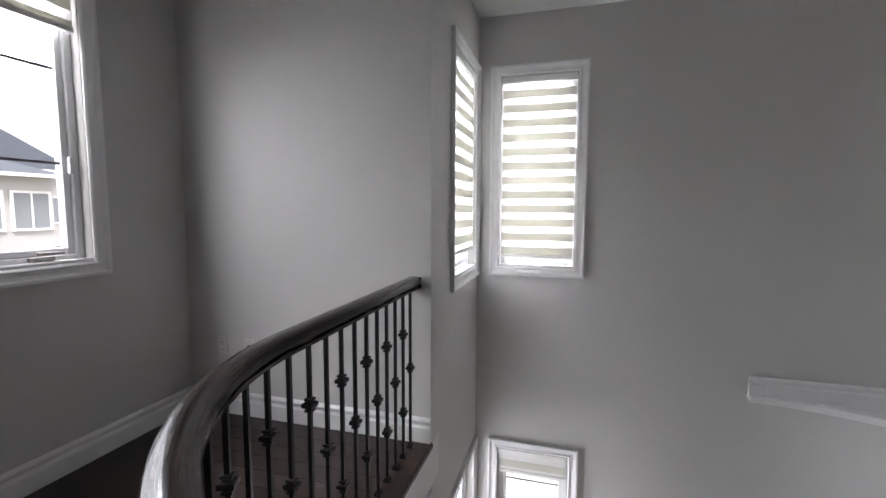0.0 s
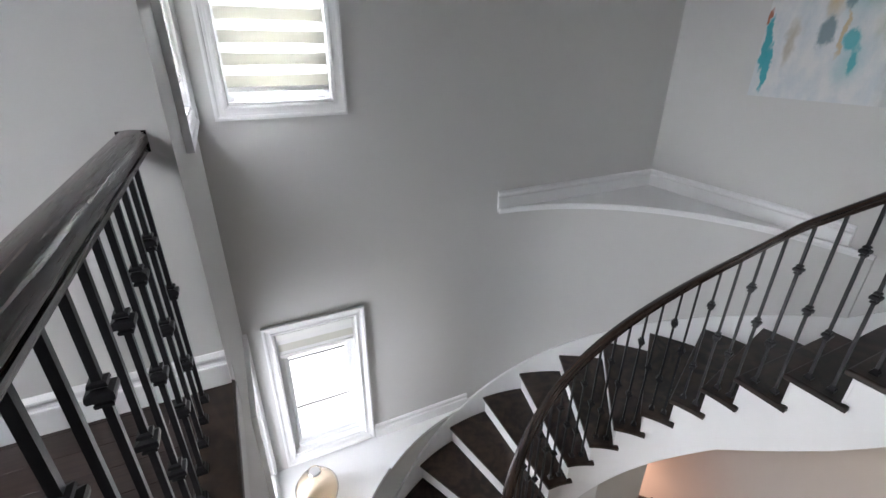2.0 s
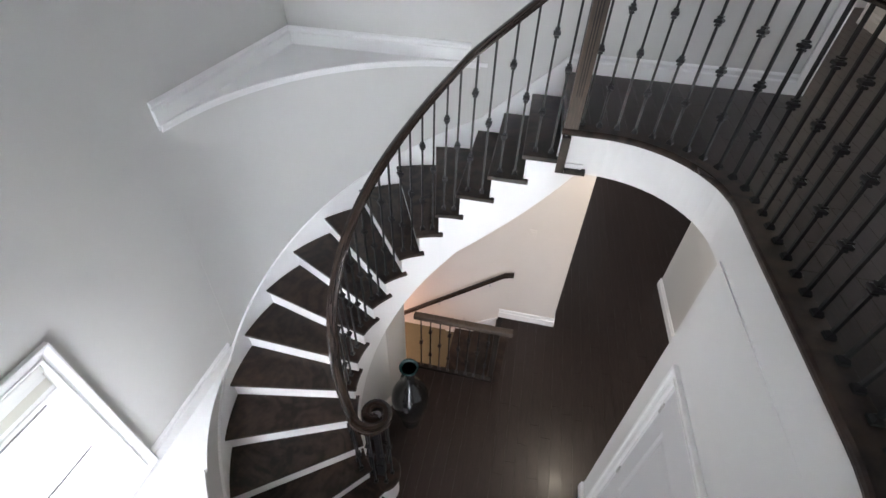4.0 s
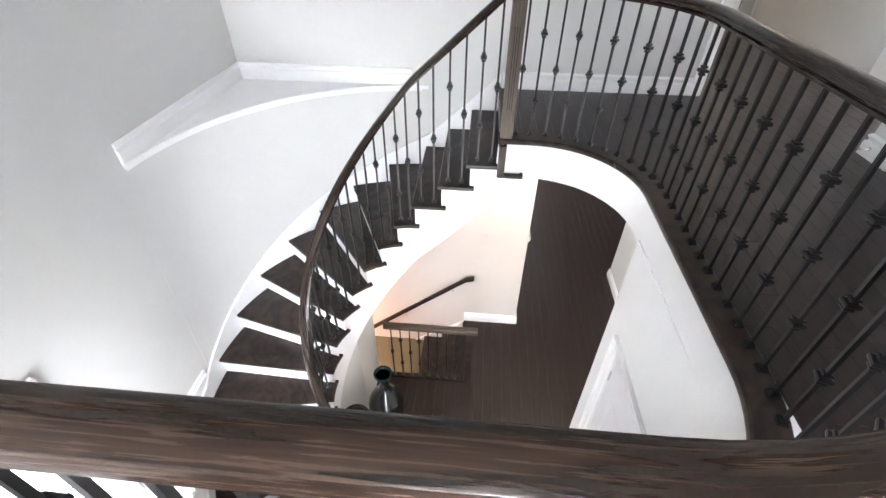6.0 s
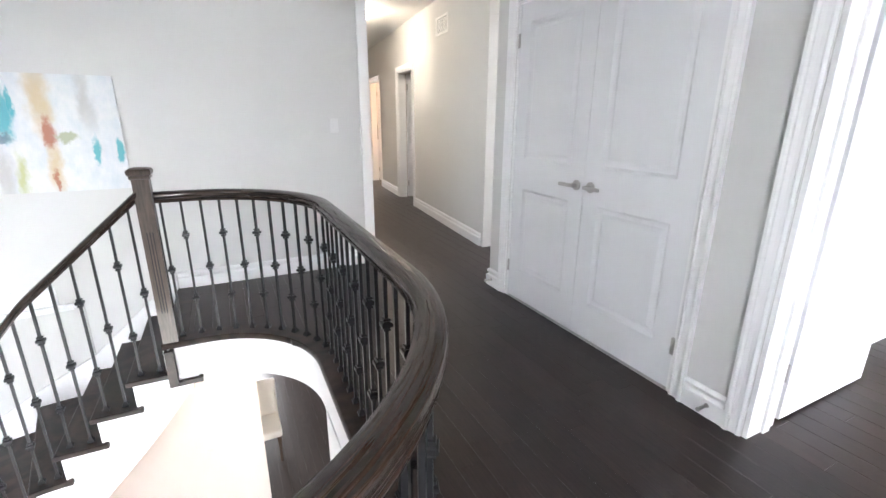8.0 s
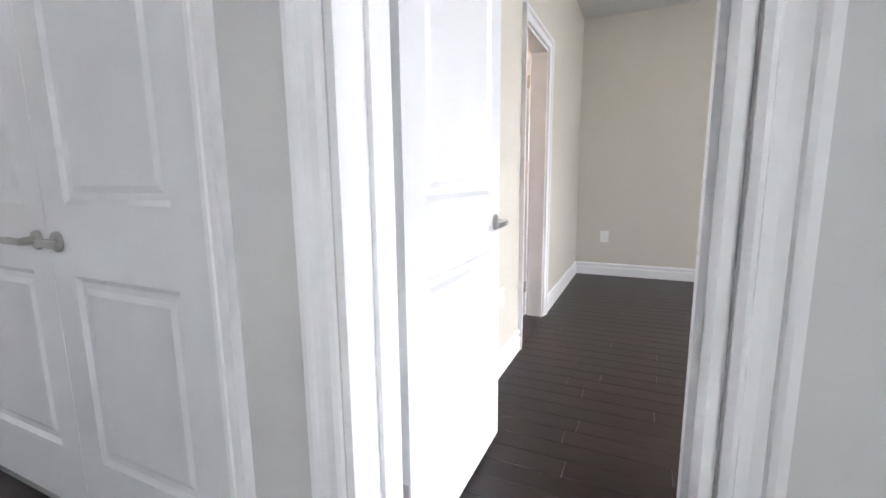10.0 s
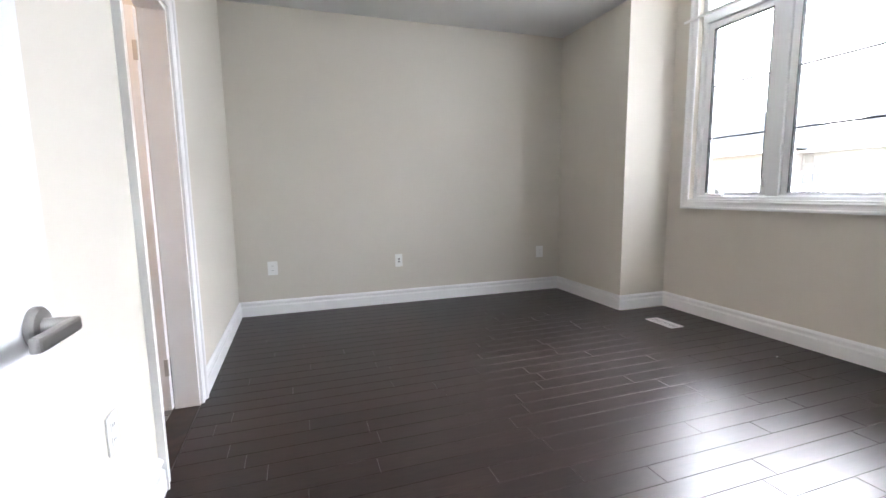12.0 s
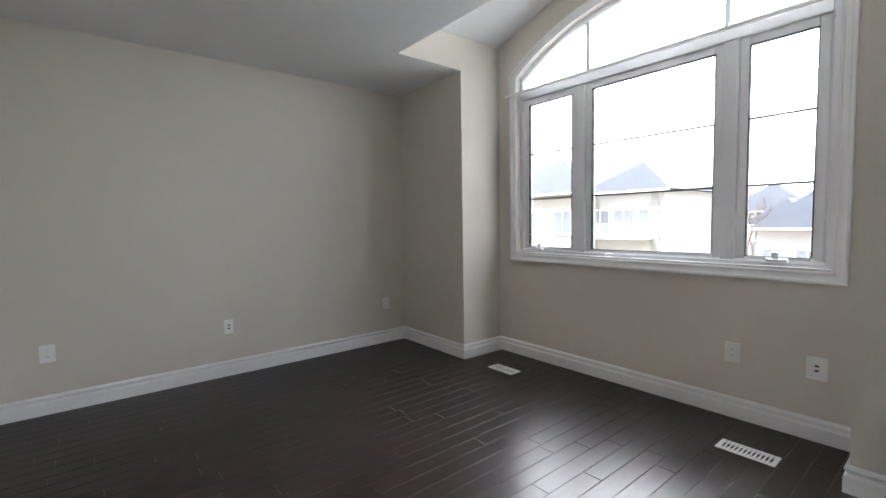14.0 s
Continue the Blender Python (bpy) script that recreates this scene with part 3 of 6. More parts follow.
for i in range(len(rimw)):
    (a, c), (b, d) = rimw[i], rimw[(i + 1) % len(rimw)]
    bm.faces.new([bm.verts.new(p) for p in ((BXW, a, c), (BXW, b, d), (BXW - 0.14, b, d), (BXW - 0.14, a, c))])
bmesh.ops.remove_doubles(bm, verts=bm.verts, dist=0.0005)
structure("wall_bed_window", bm, M_BED, "beige painted wall with a wide arched window", "wall")

# bathroom behind the bedroom doorway
bm = bmesh.new()
box(bm, 2.2, 2.3, -4.4, -2.2, 0, 2.6)
box(bm, BX1 + 0.12, 2.2, -4.5, -4.4, 0, 2.6)
box(bm, BX1 + 0.12, 2.2, -2.3, -2.2, 0, 2.6)
structure("wall_bathroom", bm, M_WARMWALL, "beige bathroom walls", "wall")
structure("ceiling_bathroom", boxed(BX1 + 0.12, 2.3, -4.5, -2.2, 2.6, 2.7), M_CEIL, "white bathroom ceiling", "ceiling")
tiles = structure("floor_bathroom", boxed(BX1 + 0.13, 2.2, -4.4, -2.3, -0.0125, -0.004), M_SEAM, "dark grey tiled bathroom floor", "floor")

structure("trim_bathroom_threshold", boxed(BX1 + 0.001, BX1 + 0.129, -3.509, -2.881, -0.0125, 0.002), M_TREAD, "dark oak threshold of the bathroom doorway", "trim")

# lower storey
LF = [(X_W, 0.86), (X_W, Y_N), (2.36, Y_N), (2.36, 1.70), (3.26, 1.70), (3.26, 1.0), (3.38, 1.0), (3.38, 4.0), (9.0, 4.0), (9.0, -3.2), (-2.5, -3.2), (-2.5, 0.86)]
structure("floor_slab_lower", slab(LF[::-1], LOW - 0.2, LOW - 0.013), M_SEAM, "floor slab of the lower storey", "floor")
structure("wall_lower_east", wall('x', 3.26, 0.12, 1.03, 4.4, -5.9, -0.251), M_WARMWALL, "beige wall beside the basement stairs", "wall")
# unseen, added to keep sky light out of the lower room
structure("ceiling_lower_room", boxed(3.25, 9.0, 0.05, 4.0, -0.25, -0.1), M_CEIL, "unseen white slab that closes the lower room above", "ceiling")
structure("wall_lower_room_north", wall('y', 3.9, 0.12, 3.38, 9.0, LOW, -0.251), M_WARMWALL, "beige wall of the lower hall", "wall")
structure("wall_lower_under_landing", wall('y', 0.7155, -0.13, X_W, 1.385, LOW, -0.2505, [(0.30, 1.12, LOW - 0.1, LOW + 2.19)]), M_CEIL, "warm grey wall under the landing with a door", "wall")
structure("wall_lower_under_landing_return", wall('x', 1.385, -0.13, -3.2, 0.5855, LOW, -0.251), M_WALL, "warm grey wall end of the lower hall", "wall")
structure("wall_lower_pier", boxed(3.2, 4.32, -1.6, -0.40, LOW, -0.251), M_WALL, "warm grey wall stub in the lower hall", "wall")
# this opening is cut only to let in the added lower room lamp
structure("wall_lower_far", wall('x', 8.9, 0.1, -3.2, 4.0, LOW, -0.251, [(0.8, 2.4, LOW + 0.6, LOW + 2.1)]), M_WALL, "warm grey far wall of the lower hall", "wall")
structure("wall_lower_south", wall('y', -3.1, -0.1, 1.2, 9.0, LOW, -0.251), M_WALL, "warm grey wall of the lower hall", "wall")
structure("wall_foyer_west", wall('x', -2.4, -0.1, 0.6, 3.9, LOW, -0.251, [(1.3, 2.4, LOW, -0.75)]), M_WALL, "warm grey wall of the entrance", "wall")
bm = bmesh.new()
box(bm, -2.4, X_W - 0.15, Y_BACK + 0.15, Y_BACK + 0.25, LOW, -0.251)
box(bm, -2.4, X_W - 0.15, 0.6, 0.72, LOW, -0.251)
structure("wall_foyer_sides", bm, M_WALL, "warm grey side walls of the entrance", "wall")
bm = bmesh.new()
box(bm, 2.24, 2.36, 2.55, 4.4, -5.9, LOW - 0.2)
box(bm, 2.24, 3.38, 4.4, 4.5, -5.9, -0.6)
box(bm, 2.24, 3.38, 1.5, 1.6, -5.9, LOW - 0.2)
box(bm, 2.24, 2.36, 1.6, 2.55, -5.9, LOW - 0.2)
structure("wall_basement_well", bm, M_WARMWALL, "beige walls of the basement stairwell", "wall")
structure("floor_basement", boxed(2.2, 3.4, 1.5, 4.5, -6.0, -5.9), M_FLOOR, "dark basement floor", "floor")

# trims: baseboards, casings, ledges -------------------------------------------------------------
BASE = [(0, 0), (0.020, 0), (0.020, 0.080), (0.018, 0.087), (0.011, 0.090), (0.007, 0.096), (0.007, 0.104), (0.013, 0.110), (0.017, 0.116), (0.017, 0.124), (0.012, 0.130), (0.006, 0.136), (0, 0.138)]


def baseboard(pts, z=0.0, label="white painted moulded baseboard on the floor"):
    """Along walls with the room on the left of travel."""
    return structure("baseboard", sweep([(x, y, z) for x, y in pts], BASE), M_TRIM, label, "baseboard")


baseboard([(X_W, Y_BACK - 0.0), (X_LOFT, Y_BACK), (X_LOFT, -0.80), (-0.665, -0.80)])
baseboard([(X_E, -0.122), (X_E, 1.49)])
baseboard([(0.16, -0.80), (0.365, -0.80)])
baseboard([(1.96, -0.80), (2.12, -0.80), (2.12, -1.9)])
baseboard([(BX1, -2.785), (BX1, BY1), (0.16, BY1)])
baseboard([(-0.665, BY1), (BX0, BY1), (BX0, BYB), (BXW, BYB), (BXW, BYA), (BX0, BYA), (BX0, BY0), (BX1, BY0), (BX1, -3.605)])
h0, h1, h2, h3, h4, h5 = [tuple(HALL_A + HALL_D * u) for u in (-0.15, 2.25, 3.21, 4.49, 5.49, 6.6)]
for a, b in ((h0, h1), (h2, h3), (h4, h5)):
    baseboard([a, b])
baseboard([(X_E + 0.15, -0.14), tuple(HALL_A + HALL_N * 1.25 + HALL_D * 6.6)][::-1])
baseboard([(3.38, 2.6), (3.38, 1.03), (3.26, 1.03), (3.26, 1.70)], LOW)
baseboard([(1.197, 0.7155), (1.385, 0.7155), (1.385, -3.0)], LOW)
baseboard([(3.2, -1.6), (3.2, -0.40), (4.32, -0.40), (4.32, -1.6)], LOW)

CASING = [(0, 0), (0, 0.011), (0.010, 0.017), (0.016, 0.017), (0.019, 0.0115), (0.034, 0.0125), (0.048, 0.017), (0.052, 0.023), (0.060, 0.027), (0.072, 0.027), (0.072, 0)]


def casing(axis, at, way, u0, u1, z0, z1, closed, name="casing", parent=None, prof=CASING):
    """A moulded casing round an opening on the face at, which looks along way (+1 or -1). closed: round all four sides."""
    n = (way, 0, 0) if axis == 'x' else (0, way, 0)
    place = (lambda u, z: (at, u, z)) if axis == 'x' else (lambda u, z: (u, at, z))
    pts = [(u0, z0), (u0, z1), (u1, z1), (u1, z0)]
    P = [place(*p) for p in pts]
    # the profile grows away from the opening: pick the turn that leaves the opening on the right
    up = Vector(n)
    side = up.cross(Vector(P[1]) - Vector(P[0]))
    mid = Vector(place((u0 + u1) / 2, z0)) - Vector(P[0])
    if side.dot(mid) > 0:
        P = P[::-1]
    return sweep(P, prof, closed, n)


# ledges and curved walls of the stairwell -------------------------------------------------------


def going(k):
    """Plan of the riser line k: inner and outer point. The top treads run straight, the rest fan round the centre."""
    if k <= 3:
        y = (1.50, 1.71, 1.915, 2.11)[0] + (CY - 1.50) * k / 3
        return (CX + R_IN + 0.025, y), (CX + R_OUT + 0.012, y)
    a = radians(12.58 * (k - 3))
    return (CX + (R_IN + 0.025) * math.cos(a), CY + (R_IN + 0.025) * math.sin(a)), (CX + R_OUT * math.cos(a), CY + R_OUT * math.sin(a))


def at_radius(k, r):
    """The point on the stair's run at riser count k (fractions allowed), r from the centre."""
    if k <= 3:
        return (CX + r, 1.50 + (CY - 1.50) * k / 3)
    a = radians(12.58 * (k - 3))
    return (CX + r * math.cos(a), CY + r * math.sin(a))


KS = [i / 4 for i in range(0, 68)]
bm = bmesh.new()
A = [3 * i for i in range(0, 61)]
rings = []
for a in A:
    c, s = math.cos(radians(a)), math.sin(radians(a))
    top = -0.012 if a <= 90 else -1.882
    k = 3 + a / 12.58
    low = -RISE * k - 0.42 if a < 60 else LOW
    rings.append([bm.verts.new((CX + r * c, CY + r * s, z)) for r, z in ((R_WALL, low), (R_WALL, top), (R_WALL + 0.05, top), (R_WALL + 0.05, low))])
for r0, r1, a in zip(rings, rings[1:], A):
    for j in range(4):
        bm.faces.new((r0[j], r0[(j + 1) % 4], r1[(j + 1) % 4], r1[j]))
bm.faces.new(rings[0])
bm.faces.new(rings[-1][::-1])
structure("wall_stair_straight", boxed(X_E + 0.002, 3.255, 1.52, 2.125, -0.95, -0.014), M_WALL, "warm grey wall beside the top steps", "wall")
structure("wall_stair_curved", bm, M_WALL, "warm grey curved wall that wraps round the stairs", "wall", True)
bm = bmesh.new()
up_led = [(X_E, CY), (X_E, Y_N), (1.49, Y_N)] + arc(CX, CY, R_WALL - 0.003, 87.4, 0, 24)
structure("ledge_upper", slab(up_led, -0.03, 0.0), M_TRIM, "painted corner ledge above the curved stair wall", "ledge")
lo_led = [(CX, Y_N), (X_W, Y_N), (X_W, CY)] + arc(CX, CY, R_WALL - 0.003, 180, 90, 24)
structure("ledge_lower", slab(lo_led, -1.90, -1.87), M_TRIM, "white painted corner ledge under the stair windows", "ledge")
CROWN = [(0, 0.030), (0.005, 0.031), (0.008, 0.040), (0.008, 0.046), (0.012, 0.050), (0.018, 0.060), (0.018, 0.066), (0.022, 0.069), (0.022, 0.082), (0, 0.082)]
p = arc(CX, CY, R_WALL, 87, 2, 26)
structure("trim_ledge_upper", sweep([(x, y, -0.075) for x, y in p][::-1], CROWN), M_TRIM, "white moulded trim along the curved ledge", "trim")
p = arc(CX, CY, R_WALL, 127, 96, 14)
structure("trim_ledge_lower", sweep([(x, y, -1.945) for x, y in p][::-1], CROWN), M_TRIM, "white moulded trim along the curved ledge", "trim")
baseboard([(X_E, 2.25), (X_E, Y_N), (1.49, Y_N)], 0.0, "white moulded baseboard on the corner ledge")
baseboard([(1.28, Y_N), (0.415, Y_N)], -1.87, "white moulded baseboard on the lower ledge")

# skirt board on the curved wall, one on the straight part
SK = [(k, *at_radius(k, R_WALL)) for k in KS]


def strip(pts_in, pts_out, bm=None):
    """A closed strip between two rows of (x, y, z_low, z_high)."""
    bm = bm or bmesh.new()
    R = []
    for (a, b, c, d), (e, f, g, h) in zip(pts_in, pts_out):
        R.append([bm.verts.new(q) for q in ((a, b, c), (a, b, d), (e, f, h), (e, f, g))])
    for r0, r1 in zip(R, R[1:]):
        for j in range(4):
            bm.faces.new((r0[j], r0[(j + 1) % 4], r1[(j + 1) % 4], r1[j]))
    bm.faces.new(R[0][::-1])
    bm.faces.new(R[-1])
    return bm


def skirt_z(k):
    z = -RISE * k
    return z - 0.30, z + 0.115


ins, outs = [], []
for k in KS:
    lo, hi = skirt_z(k)
    hi = min(hi, 0.138)
    ins.append((*at_radius(k, R_WALL - 0.018), max(lo, LOW), max(hi, LOW + 0.14)))
    outs.append((*at_radius(k, R_WALL + 0.004 if k > 3 else X_E - CX), max(lo, LOW), max(hi, LOW + 0.14)))
staircase = thing("staircase", "curved staircase with dark oak treads and white risers", "stairs", at=(CX, CY, LOW))
part("skirt_board", strip(ins, outs), M_TRIM, staircase, "white painted skirt board")

# treads, risers, stringer, soffit
for k in range(1, 17):
    z = -RISE * k
    bm = bmesh.new()
    q = 5
    back, front = k - 1, k
    over = 0.028
    ring_in, ring_out = [], []
    for i in range(q + 1):
        kk = back + (front - back) * i / q
        ring_in.append(Vector((*at_radius(kk, R_IN), 0)))
        ring_out.append(Vector((*at_radius(kk, R_OUT + 0.002), 0)))
    d_in = (ring_in[-1] - ring_in[-2]).normalized()
    d_out = (ring_out[-1] - ring_out[-2]).normalized()
    d_b = (ring_in[1] - ring_in[0]).normalized()
    ring_in[-1] = ring_in[-1] + d_in * over
    ring_out[-1] = ring_out[-1] + d_out * over
    ring_in[0] = ring_in[0] - d_b * (0.035 if k > 1 else 0.02)
    if k == 1:
        ring_in.insert(1, Vector((*at_radius(0, R_IN), 0)))
        ring_out.insert(1, Vector((*at_radius(0, R_OUT), 0)) + Vector((0, 0.001, 0)))
        ring_out[0] = ring_in[0] + Vector((0.035, 0, 0))
    outl = ring_in + ring_out[::-1]
    if k == 1:
        outl = [ring_in[0], *ring_in[1:], *ring_out[:1:-1], Vector((*at_radius(0.0, R_OUT), 0)), Vector((*at_radius(0.0, R_IN + 0.035), 0)), ring_in[0] + Vector((0.035, 0, 0))]
    top, bot = [bm.verts.new((v.x, v.y, z)) for v in outl], [bm.verts.new((v.x, v.y, z - 0.034)) for v in outl]
    ft = bm.faces.new(top)
    fb = bm.faces.new(bot[::-1])
    for i in range(len(outl)):
        bm.faces.new((bot[i], bot[(i + 1) % len(outl)], top[(i + 1) % len(outl)], top[i]))
    bmesh.ops.recalc_face_normals(bm, faces=bm.faces)
    es = list({e for f in bm.faces if abs(f.normal.z) > 0.9 for e in f.edges})
    bmesh.ops.bevel(bm, geom=es, offset=0.009, segments=2, affect='EDGES', profile=0.5)
    part("tread", bm, M_TREAD, staircase)
for k in range(0, 17):
    (a, b), (c, d) = going(k)
    z1, z0 = -RISE * k - 0.035, -RISE * (k + 1)
    t = Vector((-(d - b), c - a, 0)).normalized() * 0.012
    bm = bmesh.new()
    vs = [bm.verts.new(p) for z in (z0, z1) for p in ((a, b, z), (c, d, z), (c - t.x, d - t.y, z), (a - t.x, b - t.y, z))]
    for qd in ((0, 1, 2, 3), (4, 7, 6, 5), (0, 4, 5, 1), (1, 5, 6, 2), (2, 6, 7, 3), (3, 7, 4, 0)):
        bm.faces.new([vs[i] for i in qd])
    part("riser", bm, M_TRIM, staircase)
ins, outs = [], []
RS = R_IN + 0.028


def under(k):
    return max(-RISE * k - 0.30 - 0.27 * (1 - math.exp(-max(k + 1.2, 0) / 1.6)), LOW)


for k in (-0.72, -0.5, -0.25, -0.001):
    ins.append((*at_radius(k, RS), under(k), -RISE - 0.035))
    outs.append((*at_radius(k, RS + 0.04), under(k), -RISE - 0.035))
for k in range(1, 17):
    z = -RISE * k - 0.035
    for i in range(0, 5):
        kk = k - 1 + i / 4
        kq = min(max(kk, k - 1 + 0.001), k - 0.001)
        ins.append((*at_radius(kq, RS), under(kq + 0.0), z))
        outs.append((*at_radius(kq, RS + 0.04), under(kq), z))
part("stringer", strip(ins, outs), M_TRIM, staircase, "white cut stringer")
ins, outs = [], []
for k in [i / 4 for i in range(-2, 66)]:
    ins.append((*at_radius(k, RS + 0.041), under(k) + 0.002, under(k) + 0.03))
    outs.append((*at_radius(k, R_WALL + 0.02), under(k) + 0.002, under(k) + 0.03))
part("soffit", strip(ins, outs), M_WALL, staircase, "painted plaster soffit")
# wall that stands under the inner edge of the stairs
ins, outs = [], []
for i in range(0, 33):
    k = 7.3 + (16.2 - 7.3) * i / 32
    ins.append((*at_radius(k, RS + 0.003), LOW, under(k) + 0.001))
    outs.append((*at_radius(k, RS + 0.10), LOW, under(k) + 0.001))
structure("wall_under_stairs", strip(ins, outs), M_WALL, "warm grey curved wall under the stairs", "wall", True)
x0, y0 = at_radius(7.3, RS + 0.003)
structure("wall_under_stairs_end", wall('y', y0 - 0.001, 0.10, x0, 2.36, LOW, under(7.0)), M_WALL, "warm grey wall end beside the basement stairs", "wall")
bp = [at_radius(7.3 + 7.2 * i / 16, RS + 0.003) for i in range(17)]
baseboard(bp, LOW, "white moulded baseboard round the curved wall")

# edge of the upper floor: fascia is the slab, a dark nosing lies on its rim
NOSE = [(-0.004, -0.036), (-0.011, -0.028), (-0.013, -0.016), (-0.010, -0.004), (-0.002, 0.004), (0.108, 0.004), (0.112, 0.0), (0.112, -0.0128), (-0.0005, -0.0128), (-0.0005, -0.036)]
rim2 = edge_path(0.0, 0.0, Y_BACK, 18)
structure("trim_floor_nosing", sweep([(x, y, 0) for x, y in rim2][::-1], [(u, w) for u, w in NOSE]), M_TREAD, "dark oak nosing round the rim of the upper floor", "trim")
structure("trim_landing_nosing", sweep([(X_E - 0.001, 1.50, 0), (2.13, 1.50, 0)], [(u, w) for u, w in NOSE]), M_TREAD, "dark oak nosing at the top of the stairs", "trim")

# railings ---------------------------------------------------------------------------------------
RAIL = [(-0.030, -0.062), (0.030, -0.062), (0.031, -0.050), (0.024, -0.046), (0.026, -0.040), (0.036, -0.036), (0.037, -0.022), (0.033, -0.010), (0.022, -0.002), (0.0, 0.0),
        (-0.022, -0.002), (-0.033, -0.010), (-0.037, -0.022), (-0.036, -0.036), (-0.026, -0.040), (-0.024, -0.046), (-0.031, -0.050)]
RAIL_Z, RAIL_OFF, RAIL_OFF_S = 0.906, 0.090, 0.080


def square_rings(bm, rows, x, y):
    """Stack of square rings (half width, z)."""
    R = [[bm.verts.new((x + sx * h, y + sy * h, z)) for sx, sy in ((-1, -1), (1, -1), (1, 1), (-1, 1))] for h, z in rows]
    for a, b in zip(R, R[1:]):
        for i in range(4):
            bm.faces.new((a[i], a[(i + 1) % 4], b[(i + 1) % 4], b[i]))
    bm.faces.new(R[0][::-1])
    bm.faces.new(R[-1])
    return bm


def baluster_mesh(name, height, knuckles):
    """A square iron bar with a shoe and stepped knuckles."""
    rows = [(0.0165, 0), (0.0165, 0.011), (0.0135, 0.015), (0.010, 0.024), (0.0063, 0.027)]
    for z in knuckles:
        rows += [(0.0063, z - 0.024), (0.0125, z - 0.022), (0.0135, z - 0.016), (0.0105, z - 0.0135), (0.0100, z - 0.0105), (0.0185, z - 0.007), (0.0195, z), (0.0185, z + 0.007),
                 (0.0100, z + 0.0105), (0.0105, z + 0.0135), (0.0135, z + 0.016), (0.0125, z + 0.022), (0.0063, z + 0.024)]
    rows += [(0.0063, height)]
    return finish(square_rings(bmesh.new(), rows, 0, 0), name, M_IRON)


H_BAL = RAIL_Z - 0.058
BAL_1, BAL_2 = baluster_mesh("baluster", H_BAL, [0.432]), baluster_mesh("baluster", H_BAL, [0.237, 0.637])


def along(pts, step, start):
    """Points at even steps along a polyline, with the direction there."""
    out, need = [], start
    for a, b in zip(pts, pts[1:]):
        a, b = Vector(a), Vector(b)
        L = (b - a).length
        while need <= L:
            out.append((a + (b - a) * (need / L), math.atan2(b.y - a.y, b.x - a.x)))
            need += step
        need -= L
    return out


balcony = thing("balcony_railing", "curved balcony railing of dark oak with black iron balusters", "railing", at=(2.09, 1.52, 0))
mid_line = edge_path(RAIL_OFF, RAIL_OFF_S, Y_BACK - 0.004, 24)
part("handrail", sweep([(x, y, RAIL_Z) for x, y in mid_line], RAIL), M_RAIL, balcony, "dark stained oak handrail", smooth=True)
part("wall_rosette", boxed(X_W - RAIL_OFF - 0.036, X_W - RAIL_OFF + 0.036, Y_BACK - 0.006, Y_BACK, RAIL_Z - 0.063, RAIL_Z - 0.003, 0.002), M_RAIL, balcony)
for i, (p, a) in enumerate(along([(x, y, 0) for x, y in mid_line], 0.1015, 0.072)):
    if p.x > 1.7 and p.y > 1.47:
        continue
    ob = new("baluster", BAL_1 if i % 2 == 0 else BAL_2)
    ob.parent = balcony
    ob.matrix_basis = Matrix.Translation(Vector((p.x, p.y, 0.004)) - balcony.location) @ Matrix.Rotation(a, 4, 'Z')
NX, NY = 2.135, 1.475
bm = bmesh.new()
h = 0.041
square_rings(bm, [(h, 0.0045), (h, 0.985)], NX, NY)
newel = part("newel_post", bm, M_POST, balcony, "square dark oak newel post")
foot = box(bmesh.new(), CX + R_IN - 0.004, NX - h + 0.03, 1.466, 1.517, -0.276, -0.036, 0.003)
box(foot, CX + R_IN - 0.004, NX - h + 0.03, 1.335, 1.4655, -0.276, -0.248, 0.003)
part("newel_foot", foot, M_TREAD, newel, "dark oak foot below the floor edge")
# no grooves are cut: dark strips carry the shade of the flutes
for sx, sy in ((0, -1), (0, 1), (-1, 0), (1, 0)):
    for o in (-0.014, 0, 0.014):
        w = 0.0025
        cx, cy = NX + sx * h + (o if sx == 0 else 0), NY + sy * h + (o if sy == 0 else 0)
        part("flute_shade", boxed(cx - (w if sx == 0 else 0.001), cx + (w if sx == 0 else 0.001), cy - (w if sy == 0 else 0.001), cy + (w if sy == 0 else 0.001), 0.20, 0.69), M_SEAM, newel)
part("cap", square_rings(bmesh.new(), [(0.043, 0.985), (0.050, 0.990), (0.050, 0.998), (0.046, 1.003), (0.056, 1.012), (0.058, 1.030), (0.052, 1.040), (0.030, 1.047), (0.010, 1.049)], NX, NY), M_POST, newel)

stair_rail = thing("stair_railing", "curved stair railing with dark oak handrail and black iron balusters", "railing", at=(CX - 0.4, CY + 0.4, LOW))
R_RAIL = 0.705
pts = []
for i in range(0, 61):
    k = 0.02 + (14.2 - 0.02) * i / 60
    x, y = at_radius(k, R_RAIL)
    pts.append((x, y, 0.905 - RISE * (k - 0.15)))
